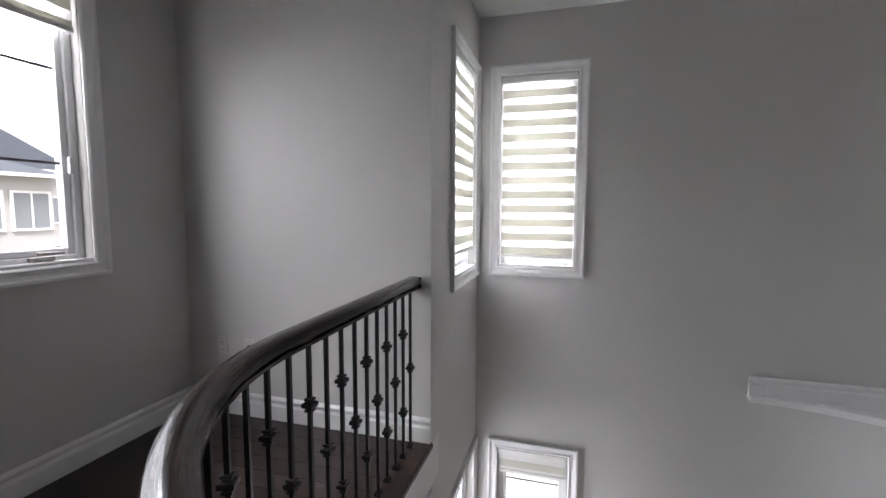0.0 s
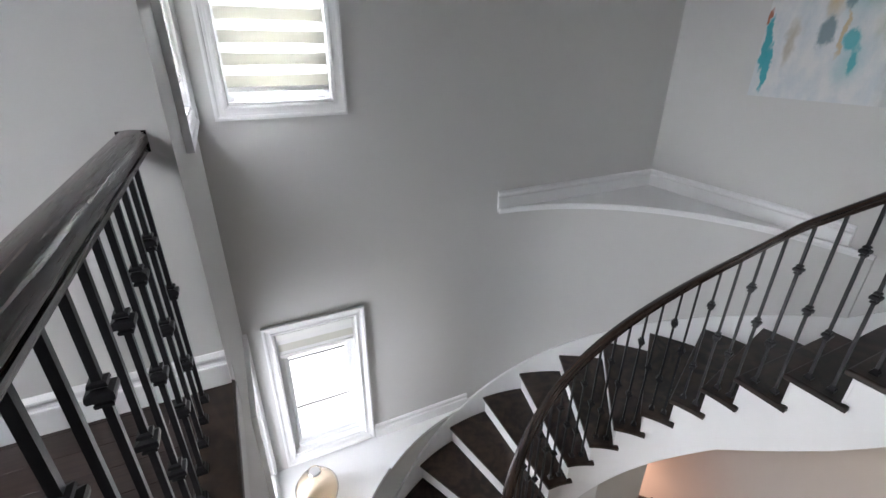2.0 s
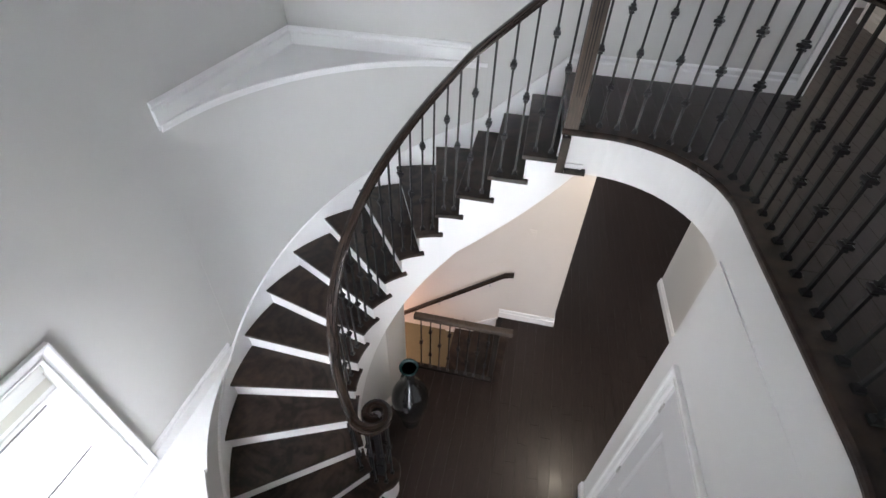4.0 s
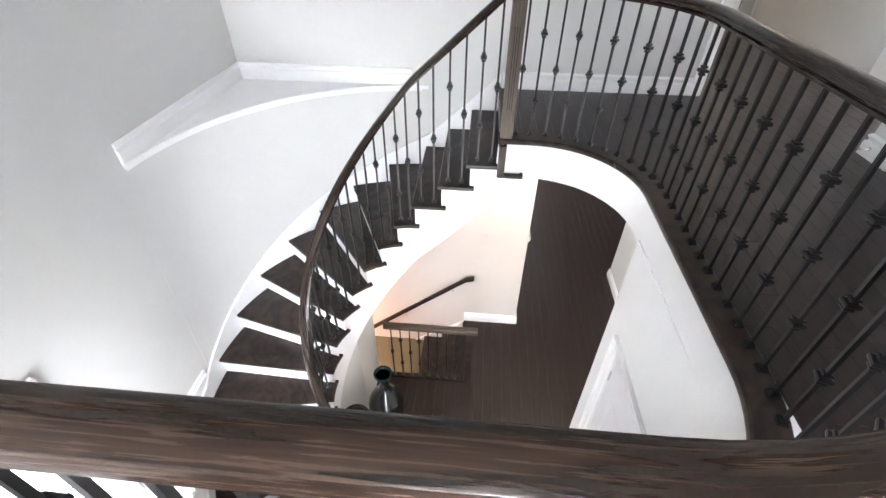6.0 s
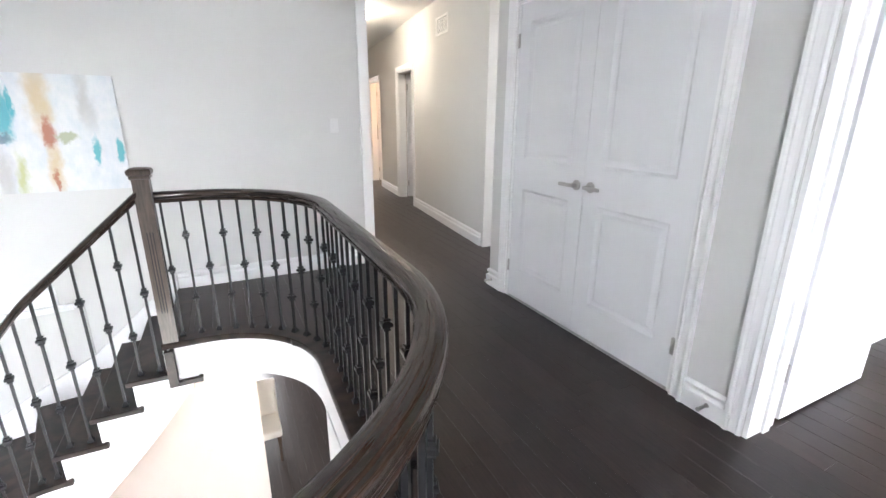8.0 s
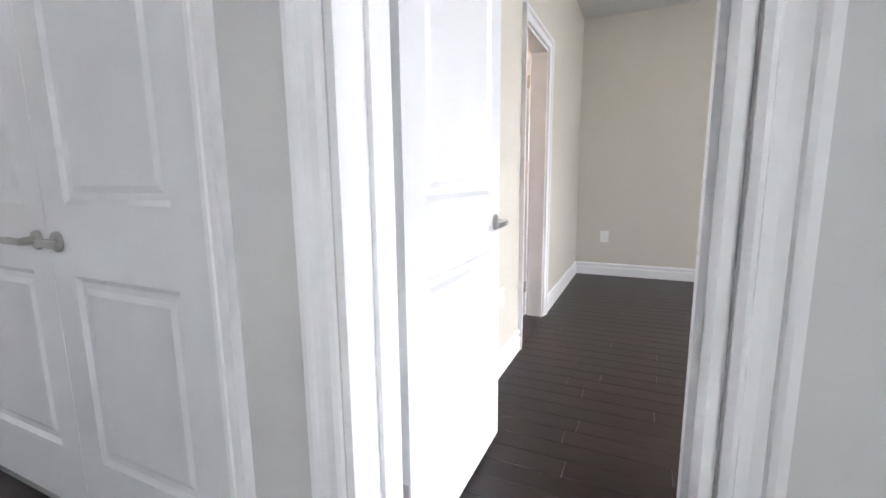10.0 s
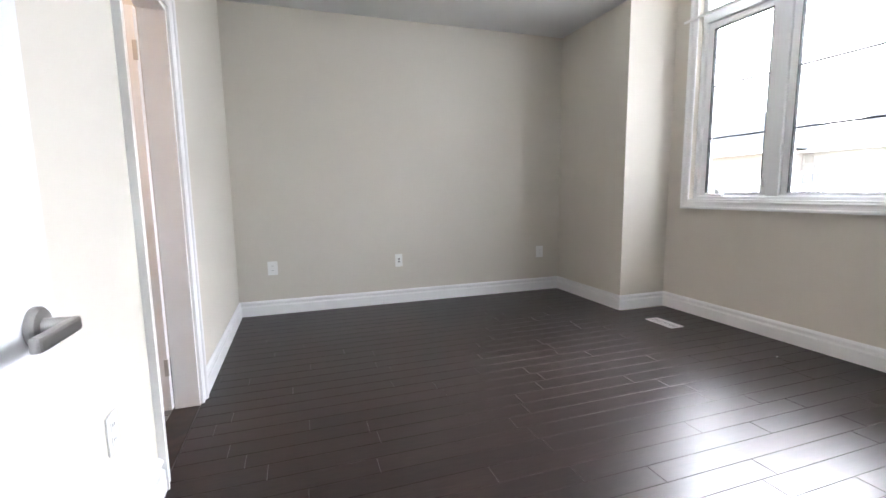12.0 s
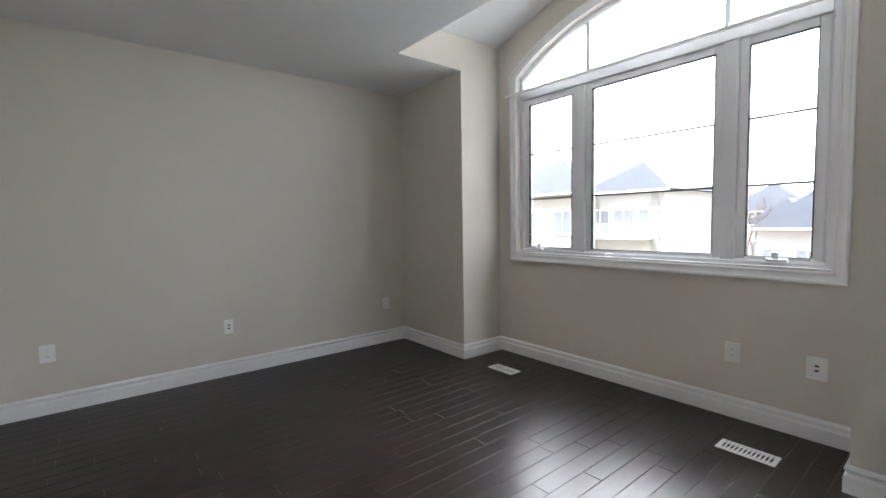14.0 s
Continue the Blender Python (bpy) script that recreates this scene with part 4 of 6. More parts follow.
# volute: the rail levels and curls inwards
x0, y0, z0 = pts[-1]
ang0 = radians(12.58 * (14.2 - 3))
vx, vy = CX + 0.555 * math.cos(ang0), CY + 0.555 * math.sin(ang0)
for i in range(1, 25):
    t = i / 24
    a = ang0 + t * radians(460)
    r = 0.115 * (1 - t) ** 1.6 + 0.035
    pts.append((vx + r * math.cos(a), vy + r * math.sin(a), z0 - 0.10 * min(1, t * 2.5) + 0.04 * min(1, t * 2.5) ** 2))
part("handrail", sweep(pts[::-1], RAIL), M_RAIL, stair_rail, "dark stained oak handrail with a volute", smooth=True)
n = 0
for k in range(1, 15):
    for fr in (0.3, 0.78):
        kk = k - 1 + fr
        if kk < 0.25:
            continue
        x, y = at_radius(kk, R_RAIL)
        z = -RISE * k
        top = 0.905 - RISE * (kk - 0.15) - 0.05
        ob = new("baluster", BAL_1 if n % 2 == 0 else BAL_2)
        n += 1
        ob.parent = stair_rail
        a = radians(12.58 * max(kk - 3, 0))
        ob.matrix_basis = Matrix.Translation(Vector((x, y, z)) - stair_rail.location) @ Matrix.Rotation(a, 4, 'Z') @ Matrix.Diagonal((1, 1, (top - z) / H_BAL, 1))
for i in range(6):
    a = ang0 + radians(60 * i + 20)
    x, y = vx + 0.085 * math.cos(a), vy + 0.085 * math.sin(a)
    zb = -RISE * (15 if i in (1, 2) else 16 if i in (3,) else 15)
    ob = new("baluster", BAL_1)
    ob.parent = stair_rail
    ob.matrix_basis = Matrix.Translation(Vector((x, y, zb)) - stair_rail.location) @ Matrix.Diagonal((1, 1, (z0 - 0.12 - zb) / H_BAL, 1))
part("starting_newel", square_rings(bmesh.new(), [(0.03, -RISE * 15), (0.03, -RISE * 15 + 0.18), (0.022, -RISE * 15 + 0.2), (0.022, z0 - 0.13)], vx, vy), M_IRON, stair_rail)
part("starting_step_end", lathe([(0.15, -RISE * 15 - 0.034), (0.158, -RISE * 15 - 0.02), (0.155, -RISE * 15 - 0.006), (0.145, -RISE * 15 - 0.001)], vx, vy, 28), M_TREAD, staircase)
part("starting_step_drum", lathe([(0.13, LOW + 0.001), (0.13, -RISE * 15 - 0.034)], vx, vy, 28), M_TRIM, staircase)

# windows ----------------------------------------------------------------------------------------


def oriented(axis, at, way):
    """A box maker in a window's own frame: u along the wall, d out into the room, z up."""
    def make(bm, u0, u1, d0, d1, z0, z1, bevel=0.0):
        a, b = at + way * d0, at + way * d1
        a, b = min(a, b), max(a, b)
        return box(bm, a, b, u0, u1, z0, z1, bevel) if axis == 'x' else box(bm, u0, u1, a, b, z0, z1, bevel)
    return make


def pane_of(parent, bm):
    ob = part("pane", bm, M_PANE, parent, "clear glass pane")
    ob.visible_shadow = False
    return ob


def small_window(name, axis, at, way, u0, u1, z0, z1, bars, label, crank=False, blind=None, group=""):
    """A casement in a wall opening: moulded casing, vinyl frame, sash, pane, thin bars between the glass. The wall is 0.15 thick."""
    mk = oriented(axis, at, way)
    base = (at, (u0 + u1) / 2, z0) if axis == 'x' else ((u0 + u1) / 2, at, z0)
    w = thing(name, label, "window", group, "structure", base)
    part("casing", casing(axis, at, way, u0 - 0.003, u1 + 0.003, z0 - 0.003, z1 + 0.003, True), M_TRIM, w, "white moulded casing")
    bm = bmesh.new()
    f = 0.036
    for a, b, c, d in ((u0, u0 + f, z0, z1), (u1 - f, u1, z0, z1), (u0 + f, u1 - f, z0, z0 + f), (u0 + f, u1 - f, z1 - f, z1)):
        mk(bm, a + 0.001, b - 0.001, -0.13, -0.05, c + 0.001, d - 0.001, 0.004)
    part("window_frame", bm, M_VINYL, w)
    bm = bmesh.new()
    g = f + 0.030
    for a, b, c, d in ((u0 + f, u0 + g, z0 + f, z1 - f), (u1 - g, u1 - f, z0 + f, z1 - f), (u0 + g, u1 - g, z0 + f, z0 + g), (u0 + g, u1 - g, z1 - g, z1 - f)):
        mk(bm, a, b, -0.115, -0.065, c, d, 0.005)
    sash = part("sash", bm, M_VINYL, w)
    pane_of(w, mk(bmesh.new(), u0 + g - 0.004, u1 - g + 0.004, -0.094, -0.088, z0 + g - 0.004, z1 - g + 0.004))
    for z in bars:
        part("glazing_bar", mk(bmesh.new(), u0 + g, u1 - g, -0.087, -0.080, z - 0.006, z + 0.006), M_SHADED_GREY, sash)
    part("window_sill", mk(bmesh.new(), u0 + 0.002, u1 - 0.002, -0.05, 0.004, z0 - 0.0, z0 + 0.012, 0.003), M_TRIM, w)
    if crank:
        c = u1 - 0.20
        part("crank", mk(mk(bmesh.new(), c - 0.05, c + 0.05, -0.05, -0.02, z0 + 0.014, z0 + 0.035, 0.006), c - 0.02, c + 0.09, -0.03, -0.018, z0 + 0.04, z0 + 0.055, 0.005), M_NICKEL, w, "folded crank handle")
        part("lock_lever", mk(bmesh.new(), u1 - 0.055, u1 - 0.035, -0.05, -0.03, z0 + 0.42, z0 + 0.50, 0.005), M_VINYL, w)
    if blind:
        bl = thing("roller_blind", blind[1], "blind", "blinds at the stair windows", at=base)
        part("cassette", mk(bmesh.new(), u0 + 0.004, u1 - 0.004, -0.045, 0.008, z1 - 0.05, z1 - 0.003, 0.008), M_PLATE, bl)
        z, n = z1 - 0.05, 0
        while z > blind[0] + 0.02:
            hgt = 0.048 if n % 2 == 0 else 0.058
            lo = max(z - hgt, blind[0])
            part("sheer_band" if n % 2 == 0 else "solid_band", mk(bmesh.new(), u0 + 0.012, u1 - 0.012, -0.016, -0.0145, lo, z), M_SHEER if n % 2 == 0 else M_BAND, bl)
            z, n = lo, n + 1
        part("bottom_bar", mk(bmesh.new(), u0 + 0.012, u1 - 0.012, -0.024, -0.004, z - 0.028, z, 0.006), M_PLATE, bl)
    return w


small_window("window_1", 'y', Y_N, -1, -0.225, 0.325, 0.83, 2.24, [], "tall white casement window with a striped blind in the stairwell", blind=(0.90, "lowered striped cream and white roller blind in a window"))
small_window("window_2", 'x', X_W, 1, 3.04, 3.68, 0.83, 2.24, [], "tall white casement window in the stairwell side wall", blind=(0.99, "lowered striped cream roller blind, short of the sill"))
small_window("window_3", 'y', Y_N, -1, -0.215, 0.325, -1.76, -0.64, [-0.93, -1.38], "white casement window above the lower ledge", blind=(-0.82, "rolled-up striped cream roller blind at a window head"))
small_window("window_4", 'x', X_W, 1, 3.06, 3.68, -1.78, -0.64, [-0.93, -1.38], "white casement window beside the lower ledge")
small_window("window_5", 'x', X_LOFT, 1, 0.88, 2.03, 1.00, 2.34, [1.47, 1.91], "white casement window with bars on the landing", crank=True, blind=(2.11, "rolled-up cream blind at the landing window"))

# arched bedroom window
win = thing("window_6", "wide white three-part window with an arched top light", "window", "", "structure", (BXW, (WY0 + WY1) / 2, WZ0))
path = [(BXW, WY0, WZ0), (BXW, WY0, WZS)] + [(BXW, y, arch_z(y)) for y in ys] + [(BXW, WY1, WZS), (BXW, WY1, WZ0)]
seen, clean = set(), []
for p in path:
    key = (round(p[1], 4), round(p[2], 4))
    if key not in seen:
        seen.add(key)
        clean.append(p)
part("casing", sweep(clean, CASING, True, (1, 0, 0)), M_TRIM, win, "white moulded casing")
mk = oriented('x', BXW, 1)
TZ = 2.565   # transom
bm = bmesh.new()
F = 0.05
frame_path = [(BXW - 0.09, p[1], p[2]) for p in clean]
sweep(frame_path, [(-0.001, -0.04), (-F, -0.04), (-F, 0.03), (-0.035, 0.045), (-0.001, 0.045)], True, (1, 0, 0), bm)
part("window_frame", bm, M_VINYL, win)
part("transom", mk(bmesh.new(), WY0 + F - 0.01, WY1 - F + 0.01, -0.13, -0.035, TZ - 0.055, TZ + 0.05, 0.006), M_VINYL, win)
M1, M2 = (-3.445, -3.235), (-2.285, -2.11)
for a, b in (M1, M2):
    c = (a + b) / 2
    part("mullion", mk(bmesh.new(), c - 0.045, c + 0.045, -0.13, -0.04, WZ0 + F - 0.01, TZ - 0.055, 0.006), M_VINYL, win)
    part("arch_bar", mk(bmesh.new(), c - 0.017 + (0.06 if a < -3 else -0.03), c + 0.017 + (0.06 if a < -3 else -0.03), -0.125, -0.05, TZ + 0.05, arch_z(c) - F + 0.02, 0.004), M_VINYL, win)
LIGHTS = ((WY0 + F, (M1[0] + M1[1]) / 2 - 0.045), ((M1[0] + M1[1]) / 2 + 0.045, (M2[0] + M2[1]) / 2 - 0.045), ((M2[0] + M2[1]) / 2 + 0.045, WY1 - F))
for n, (a, b) in enumerate(LIGHTS):
    s = 0.055
    bm = bmesh.new()
    lo, hi, sb = WZ0 + F - 0.008, TZ - 0.055, 0.024
    for p, q, c, d in ((a, a + s, lo, hi), (b - s, b, lo, hi), (a + s, b - s, lo, lo + sb), (a + s, b - s, hi - s, hi)):
        mk(bm, p + 0.001, q - 0.001 if q < b else q - 0.001, -0.12, -0.06, c + 0.001, d - 0.001, 0.006)
    sash = part("sash", bm, M_VINYL, win)
    pane_of(win, mk(bmesh.new(), a + s - 0.004, b - s + 0.004, -0.096, -0.090, lo + sb - 0.004, hi - s + 0.004))
    part("gasket", sweep([(BXW - 0.060, y, z) for y, z in ((a + s, lo + sb), (a + s, hi - s), (b - s, hi - s), (b - s, lo + sb))], [(-0.004, -0.03), (0.0, -0.03), (0.0, 0.001), (-0.004, 0.001)], True, (1, 0, 0)), M_SEAM, sash)
    for z in (1.55, 1.985):
        part("glazing_bar", mk(bmesh.new(), a + s, b - s, -0.089, -0.081, z - 0.0075, z + 0.0075), M_SHADED_GREY, sash)
    if n != 1:
        c = a + 0.19 if n == 0 else b - 0.22
        d = 1 if n == 0 else -1
        part("crank", mk(mk(bmesh.new(), c - 0.055, c + 0.055, -0.05, -0.012, WZ0 + 0.04, WZ0 + 0.06, 0.006), min(c, c + d * 0.02) - 0.008, max(c, c + d * 0.02) + 0.012, -0.035, -0.02, WZ0 + 0.06, WZ0 + 0.10, 0.005), M_VINYL, win, "white crank handle")
        e = b - 0.028 if n == 0 else a + 0.02 - 0.06
        part("lock_lever", mk(bmesh.new(), e - 0.01, e + 0.01, -0.058, -0.03, 1.13, 1.19, 0.005), M_VINYL, win)
bm = bmesh.new()
ay = [WY0 + F - 0.004 + (WY1 - WY0 - 2 * F + 0.008) * i / 24 for i in range(25)]
outline = [(ay[0], TZ + 0.045), (ay[-1], TZ + 0.045)] + [(y, arch_z(y) - F * 0.95) for y in reversed(ay)]
back, front = [[bm.verts.new((BXW - dx, y, z)) for y, z in outline] for dx in (0.096, 0.090)]
bm.faces.new(back[::-1])
bm.faces.new(front)
for i in range(len(outline)):
    k = (i + 1) % len(outline)
    bm.faces.new((back[i], back[k], front[k], front[i]))
bmesh.ops.recalc_face_normals(bm, faces=bm.faces)
pane_of(win, bm)
part("window_sill", mk(bmesh.new(), WY0 + 0.002, WY1 - 0.002, -0.05, 0.01, WZ0 - 0.0, WZ0 + 0.014, 0.004), M_TRIM, win)
rod = thing("blind_rail", "thin white blind rail across the window", "blind rail", at=(BXW + 0.03, (WY0 + WY1) / 2, TZ))
part("rail", boxed(BXW + 0.028, BXW + 0.044, WY0 - 0.12, WY1 + 0.02, TZ - 0.008, TZ + 0.012, 0.004), M_PLATE, rod)
for y in (-3.36, -2.2, -1.75):
    part("bracket", boxed(BXW + 0.0245, BXW + 0.05, y - 0.012, y + 0.012, TZ + 0.006, TZ + 0.028, 0.004), M_PLATE, rod)
# doors ------------------------------------------------------------------------------------------


def door_leaf(parent_thing, w, h, t=0.036, name="leaf", lever=1, both=True, hinge_side=0, panels=((0.225, 0.83), (1.04, 1.90))):
    """A moulded two-panel door in its own frame: hinge edge at u = 0, u to w, thickness along y from 0 to -t. Returns meshes to place."""
    made = []
    m = 0.115
    bm = bmesh.new()
    for a, b, c, d in ((0, m, 0, h), (w - m, w, 0, h), (m, w - m, 0, panels[0][0]), (m, w - m, panels[0][1], panels[1][0]), (m, w - m, panels[1][1], h)):
        box(bm, a, b, -t, 0, c + (0.008 if c == 0 else 0), d)
    made.append(("leaf_frame", bm, M_DOOR, ""))
    for lo, hi in panels:
        bm = bmesh.new()
        rows = [(0.0, 0.0005), (0.010, 0.006), (0.016, 0.009), (0.034, 0.009), (0.052, 0.003), (0.058, 0.003)]
        for s in (1, -1):
            R = []
            for inset, deep in rows:
                y = -deep if s == 1 else -t + deep
                R.append([bm.verts.new((x, y, z)) for x, z in ((m + inset, lo + inset), (w - m - inset, lo + inset), (w - m - inset, hi - inset), (m + inset, hi - inset))])
            for a, b in zip(R, R[1:]):
                for i in range(4):
                    bm.faces.new((a[i], a[(i + 1) % 4], b[(i + 1) % 4], b[i]))
            bm.faces.new(R[-1])
        made.append(("panel", bm, M_DOOR, ""))
    return made


def lever_handle(u, z, sides, toward):
    """A lever on a round rose; toward: way the lever points along u."""
    bm = bmesh.new()
    for s, y in sides:
        seg = 24
        prev = None
        for r, d in ((0.031, 0.0005), (0.031, 0.007), (0.027, 0.011), (0.013, 0.012), (0.012, 0.045)):
            ring = [bm.verts.new((u + r * math.cos(6.2832 * i / seg), y + s * d, z + r * math.sin(6.2832 * i / seg))) for i in range(seg)]
            if prev:
                for i in range(seg):
                    bm.faces.new((prev[i], prev[(i + 1) % seg], ring[(i + 1) % seg], ring[i]))
            prev = ring
        bm.faces.new(prev)
        y0, y1 = sorted((y + s * 0.040, y + s * 0.054))
        a, b = sorted((u - toward * 0.012, u + toward * 0.105))
        box(bm, a, b, y0, y1, z - 0.011, z + 0.011, 0.005)
    return bm


def place_door(thing_ob, made, m):
    """Link a door's pieces under a thing at the pose m."""
    out = []
    base = Matrix.Translation(-thing_ob.location)
    for name, bm, material, label in made:
        ob = new(name, finish(bm, name, material))
        ob.data.transform(base @ m)
        ob.parent = thing_ob
        tagged(ob, label)
        out.append(ob)
    return out


def hinge_boxes(u, y, h, s=1):
    return [("hinge", box(bmesh.new(), u - 0.012, u + 0.012, y - 0.002, y + 0.009, z - 0.045, z + 0.045, 0.003), M_NICKEL, "nickel hinge") for z in (0.24, 1.04, h - 0.22)]


def jamb(axis, a0, a1, u0, u1, h, t=0.018):
    """Lining of a doorway through a wall between a0 and a1, openings u0 to u1, with a stop."""
    bm = bmesh.new()
    for lo, hi in ((u0, u0 + t), (u1 - t, u1)):
        box(bm, *((a0, a1, lo, hi) if axis == 'x' else (lo, hi, a0, a1)), 0, h - t)
    box(bm, *((a0, a1, u0, u1) if axis == 'x' else (u0, u1, a0, a1)), h - t, h)
    return bm


# closet: a pair of doors
cl = thing("door_1", "pair of closed white two-panel closet doors with nickel levers", "door", "", "structure", (1.165, -0.80, 0))
part("casing", casing('y', -0.80, 1, 0.437, 1.888, 0, 2.048, False), M_TRIM, cl, "white moulded casing")
part("jamb", jamb('y', -0.954, -0.801, 0.441, 1.884, 2.044), M_TRIM, cl)
W = (1.884 - 0.441 - 0.036 - 0.009) / 2
for x, turn in ((0.462, 0), (1.863, 180)):
    made = door_leaf(cl, W, 2.018)
    u = W - 0.055
    flip = 1 if turn == 0 else -1
    y_face = 0 if turn == 0 else -0.036
    made += [("handle", lever_handle(u, 0.93, [(flip, y_face)], -1), M_NICKEL, "nickel lever handle")]
    made += [("hinge", box(bmesh.new(), -0.010, 0.010, (0.0005 if turn == 0 else -0.0445), (0.008 if turn == 0 else -0.0365), z - 0.045, z + 0.045, 0.003), M_NICKEL, "nickel hinge") for z in (0.24, 1.80)]
    m = pose(x, -0.806 if turn == 0 else -0.842, 0.006, 0, 0, turn)
    place_door(cl, made, m)

# bedroom door: stands open into the bedroom at a right angle
bd = thing("door_2", "open white two-panel bedroom door with a nickel lever", "door", "", "structure", (0.085, -1.0, 0))
part("casing", casing('y', -0.80, 1, -0.578, 0.088, 0, 2.048, False), M_TRIM, bd, "white moulded casing")
part("casing", casing('y', -1.0, -1, -0.578, 0.088, 0, 2.048, False), M_TRIM, bd, "white moulded casing")
part("jamb", jamb('y', -0.999, -0.801, -0.574, 0.084, 2.044), M_TRIM, bd)
bm = bmesh.new()
box(bm, -0.5555, -0.543, -0.945, -0.90, 0, 2.026)
box(bm, 0.053, 0.0655, -0.945, -0.90, 0, 2.026)
part("door_stop", bm, M_TRIM, bd)
strike = part("strike_plate", boxed(-0.5555, -0.5535, -1.003, -0.974, 0.914, 0.962, 0.0008), M_PLATE, bd, "pale metal strike plate")
# thin dark box on the plate, coloured as the shade in the hole
part("latch_hole", boxed(-0.5545, -0.5525, -0.990, -0.980, 0.926, 0.950), M_DARKHOLE, strike)
for z in (0.919, 0.957):
    part("screw", boxed(-0.5540, -0.5528, -0.987, -0.981, z - 0.003, z + 0.003, 0.0004), M_NICKEL, strike)
made = door_leaf(bd, 0.765, 2.018)
made += [("handle", lever_handle(0.705, 0.93, [(1, 0.0), (-1, -0.036)], -1), M_NICKEL, "nickel lever handle")]
made += [("hinge", box(bmesh.new(), -0.0035, -0.0008, -0.030, -0.004, z - 0.045, z + 0.045, 0.0008), M_NICKEL, "nickel hinge") for z in (0.24, 1.80)]
place_door(bd, made, pose(0.104, -1.043, 0.006, 0, 0, -90))

# bathroom door: open into the bathroom
wd = thing("door_3", "open white bathroom door seen through its doorway", "door", "", "structure", (BX1, -3.53, 0))
part("casing", casing('x', BX1, -1, -3.533, -2.857, 0, 2.033, False), M_TRIM, wd, "white moulded casing")
part("jamb", jamb('x', BX1 + 0.001, BX1 + 0.119, -3.529, -2.861, 2.029), M_TRIM, wd)
made = door_leaf(wd, 0.63, 2.0)
made += [("hinge", box(bmesh.new(), -0.006, 0.014, 0.0005, 0.008, z - 0.045, z + 0.045, 0.003), M_NICKEL, "nickel hinge") for z in (0.24, 1.80)]
made += [("handle", lever_handle(0.575, 0.93, [(1, 0.0)], -1), M_NICKEL, "nickel lever handle")]
place_door(wd, made, pose(BX1 + 0.125, -3.475, 0.006, 0, 0, -4))

# lower hall door under the landing
ld = thing("door_4", "closed white two-panel door in the foyer", "door", "", "structure", (0.71, 0.7155, LOW))
part("casing", casing('y', 0.7155, 1, 0.297, 1.123, LOW, LOW + 2.193, False), M_TRIM, ld, "white moulded casing")
made = door_leaf(ld, 0.81, 2.17)
made += [("hinge", box(bmesh.new(), -0.010, 0.010, 0.0005, 0.008, z - 0.045, z + 0.045, 0.003), M_NICKEL, "nickel hinge") for z in (0.24, 1.1, 1.95)]
# hinged on its east side
for i, (nm, bm, ma, lb) in enumerate(made):
    bmesh.ops.scale(bm, vec=(-1, 1, 1), verts=bm.verts)
place_door(ld, made, pose(1.115, 0.703, LOW, 0, 0, 0))

# doorways of the hall
for n, (a, b) in enumerate(HALL_DOORS):
    hd = thing(f"door_{5 + n}", "open white hall door in a cased doorway", "door", "", "structure", (*(HALL_A + HALL_D * a), 0))
    ang = math.degrees(math.atan2(HALL_D.y, HALL_D.x))
    m = Matrix.Translation((*HALL_A, 0)) @ Matrix.Rotation(radians(ang), 4, 'Z')
    cb = casing('y', 0.0, 1, a - 0.003, b + 0.003, 0, 2.033, False)
    jb = jamb('y', -0.12, -0.001, a + 0.001, b - 0.001, 2.03)
    place_door(hd, [("casing", cb, M_TRIM, "white moulded casing"), ("jamb", jb, M_TRIM, "")], m)
    made = door_leaf(hd, b - a - 0.04, 2.0)
    made += [("hinge", box(bmesh.new(), -0.006, 0.014, -0.0445, -0.0365, z - 0.045, z + 0.045, 0.003), M_NICKEL, "nickel hinge") for z in (0.24, 1.80)]
    place_door(hd, made, m @ pose(b - 0.022, -0.13, 0.006, 0, 0, -100 if n == 1 else -88))
bm = bmesh.new()
ang = math.degrees(math.atan2(HALL_D.y, HALL_D.x))
m = Matrix.Translation((*HALL_A, 0)) @ Matrix.Rotation(radians(ang), 4, 'Z')
he = thing("door_7", "cased doorway with an open white door at the hall's end", "door", "", "structure", (*(HALL_A + HALL_D * 6.6 + HALL_N * 0.6), 0))
place_door(he, [("casing", casing('x', 6.6, -1, 0.247, 0.953, 0, 2.033, False), M_TRIM, "white moulded casing")], m)
place_door(he, door_leaf(he, 0.66, 2.0), m @ pose(6.73, 0.27, 0.006, 0, 0, 12))
# trim of the hall's opening at the wall end
bm = bmesh.new()
box(bm, X_E - 0.018, X_E + 0.168, -0.136, -0.1225, 0, 2.44, 0.003)
box(bm, X_E - 0.018, X_E - 0.0005, -0.1225, -0.05, 0, 2.51, 0.003)
structure("trim_hall_opening", bm, M_TRIM, "white flat casing at the hall opening", "trim")

# lower storey things ----------------------------------------------------------------------------
bs = thing("basement_stairs", "dark oak stairs that lead down to the basement", "stairs", at=(2.81, 1.70, LOW))
for i in range(1, 11):
    z, y = LOW - 0.185 * i, 1.70 + 0.255 * (i - 1)
    part("tread", boxed(2.375, 3.235, y - 0.0, y + 0.28, z - 0.034, z, 0.008), M_TREAD, bs)
    part("riser", boxed(2.375, 3.235, y - 0.0, y + 0.012, z, z + 0.155), M_TREAD, bs)
part("skirt_board", strip([(3.242, 1.70, LOW - 0.32, LOW - 0.02), (3.242, 4.2, LOW - 2.05, LOW - 1.75)], [(3.259, 1.70, LOW - 0.32, LOW - 0.02), (3.259, 4.2, LOW - 2.05, LOW - 1.75)]), M_TRIM, bs, "white painted skirt board")
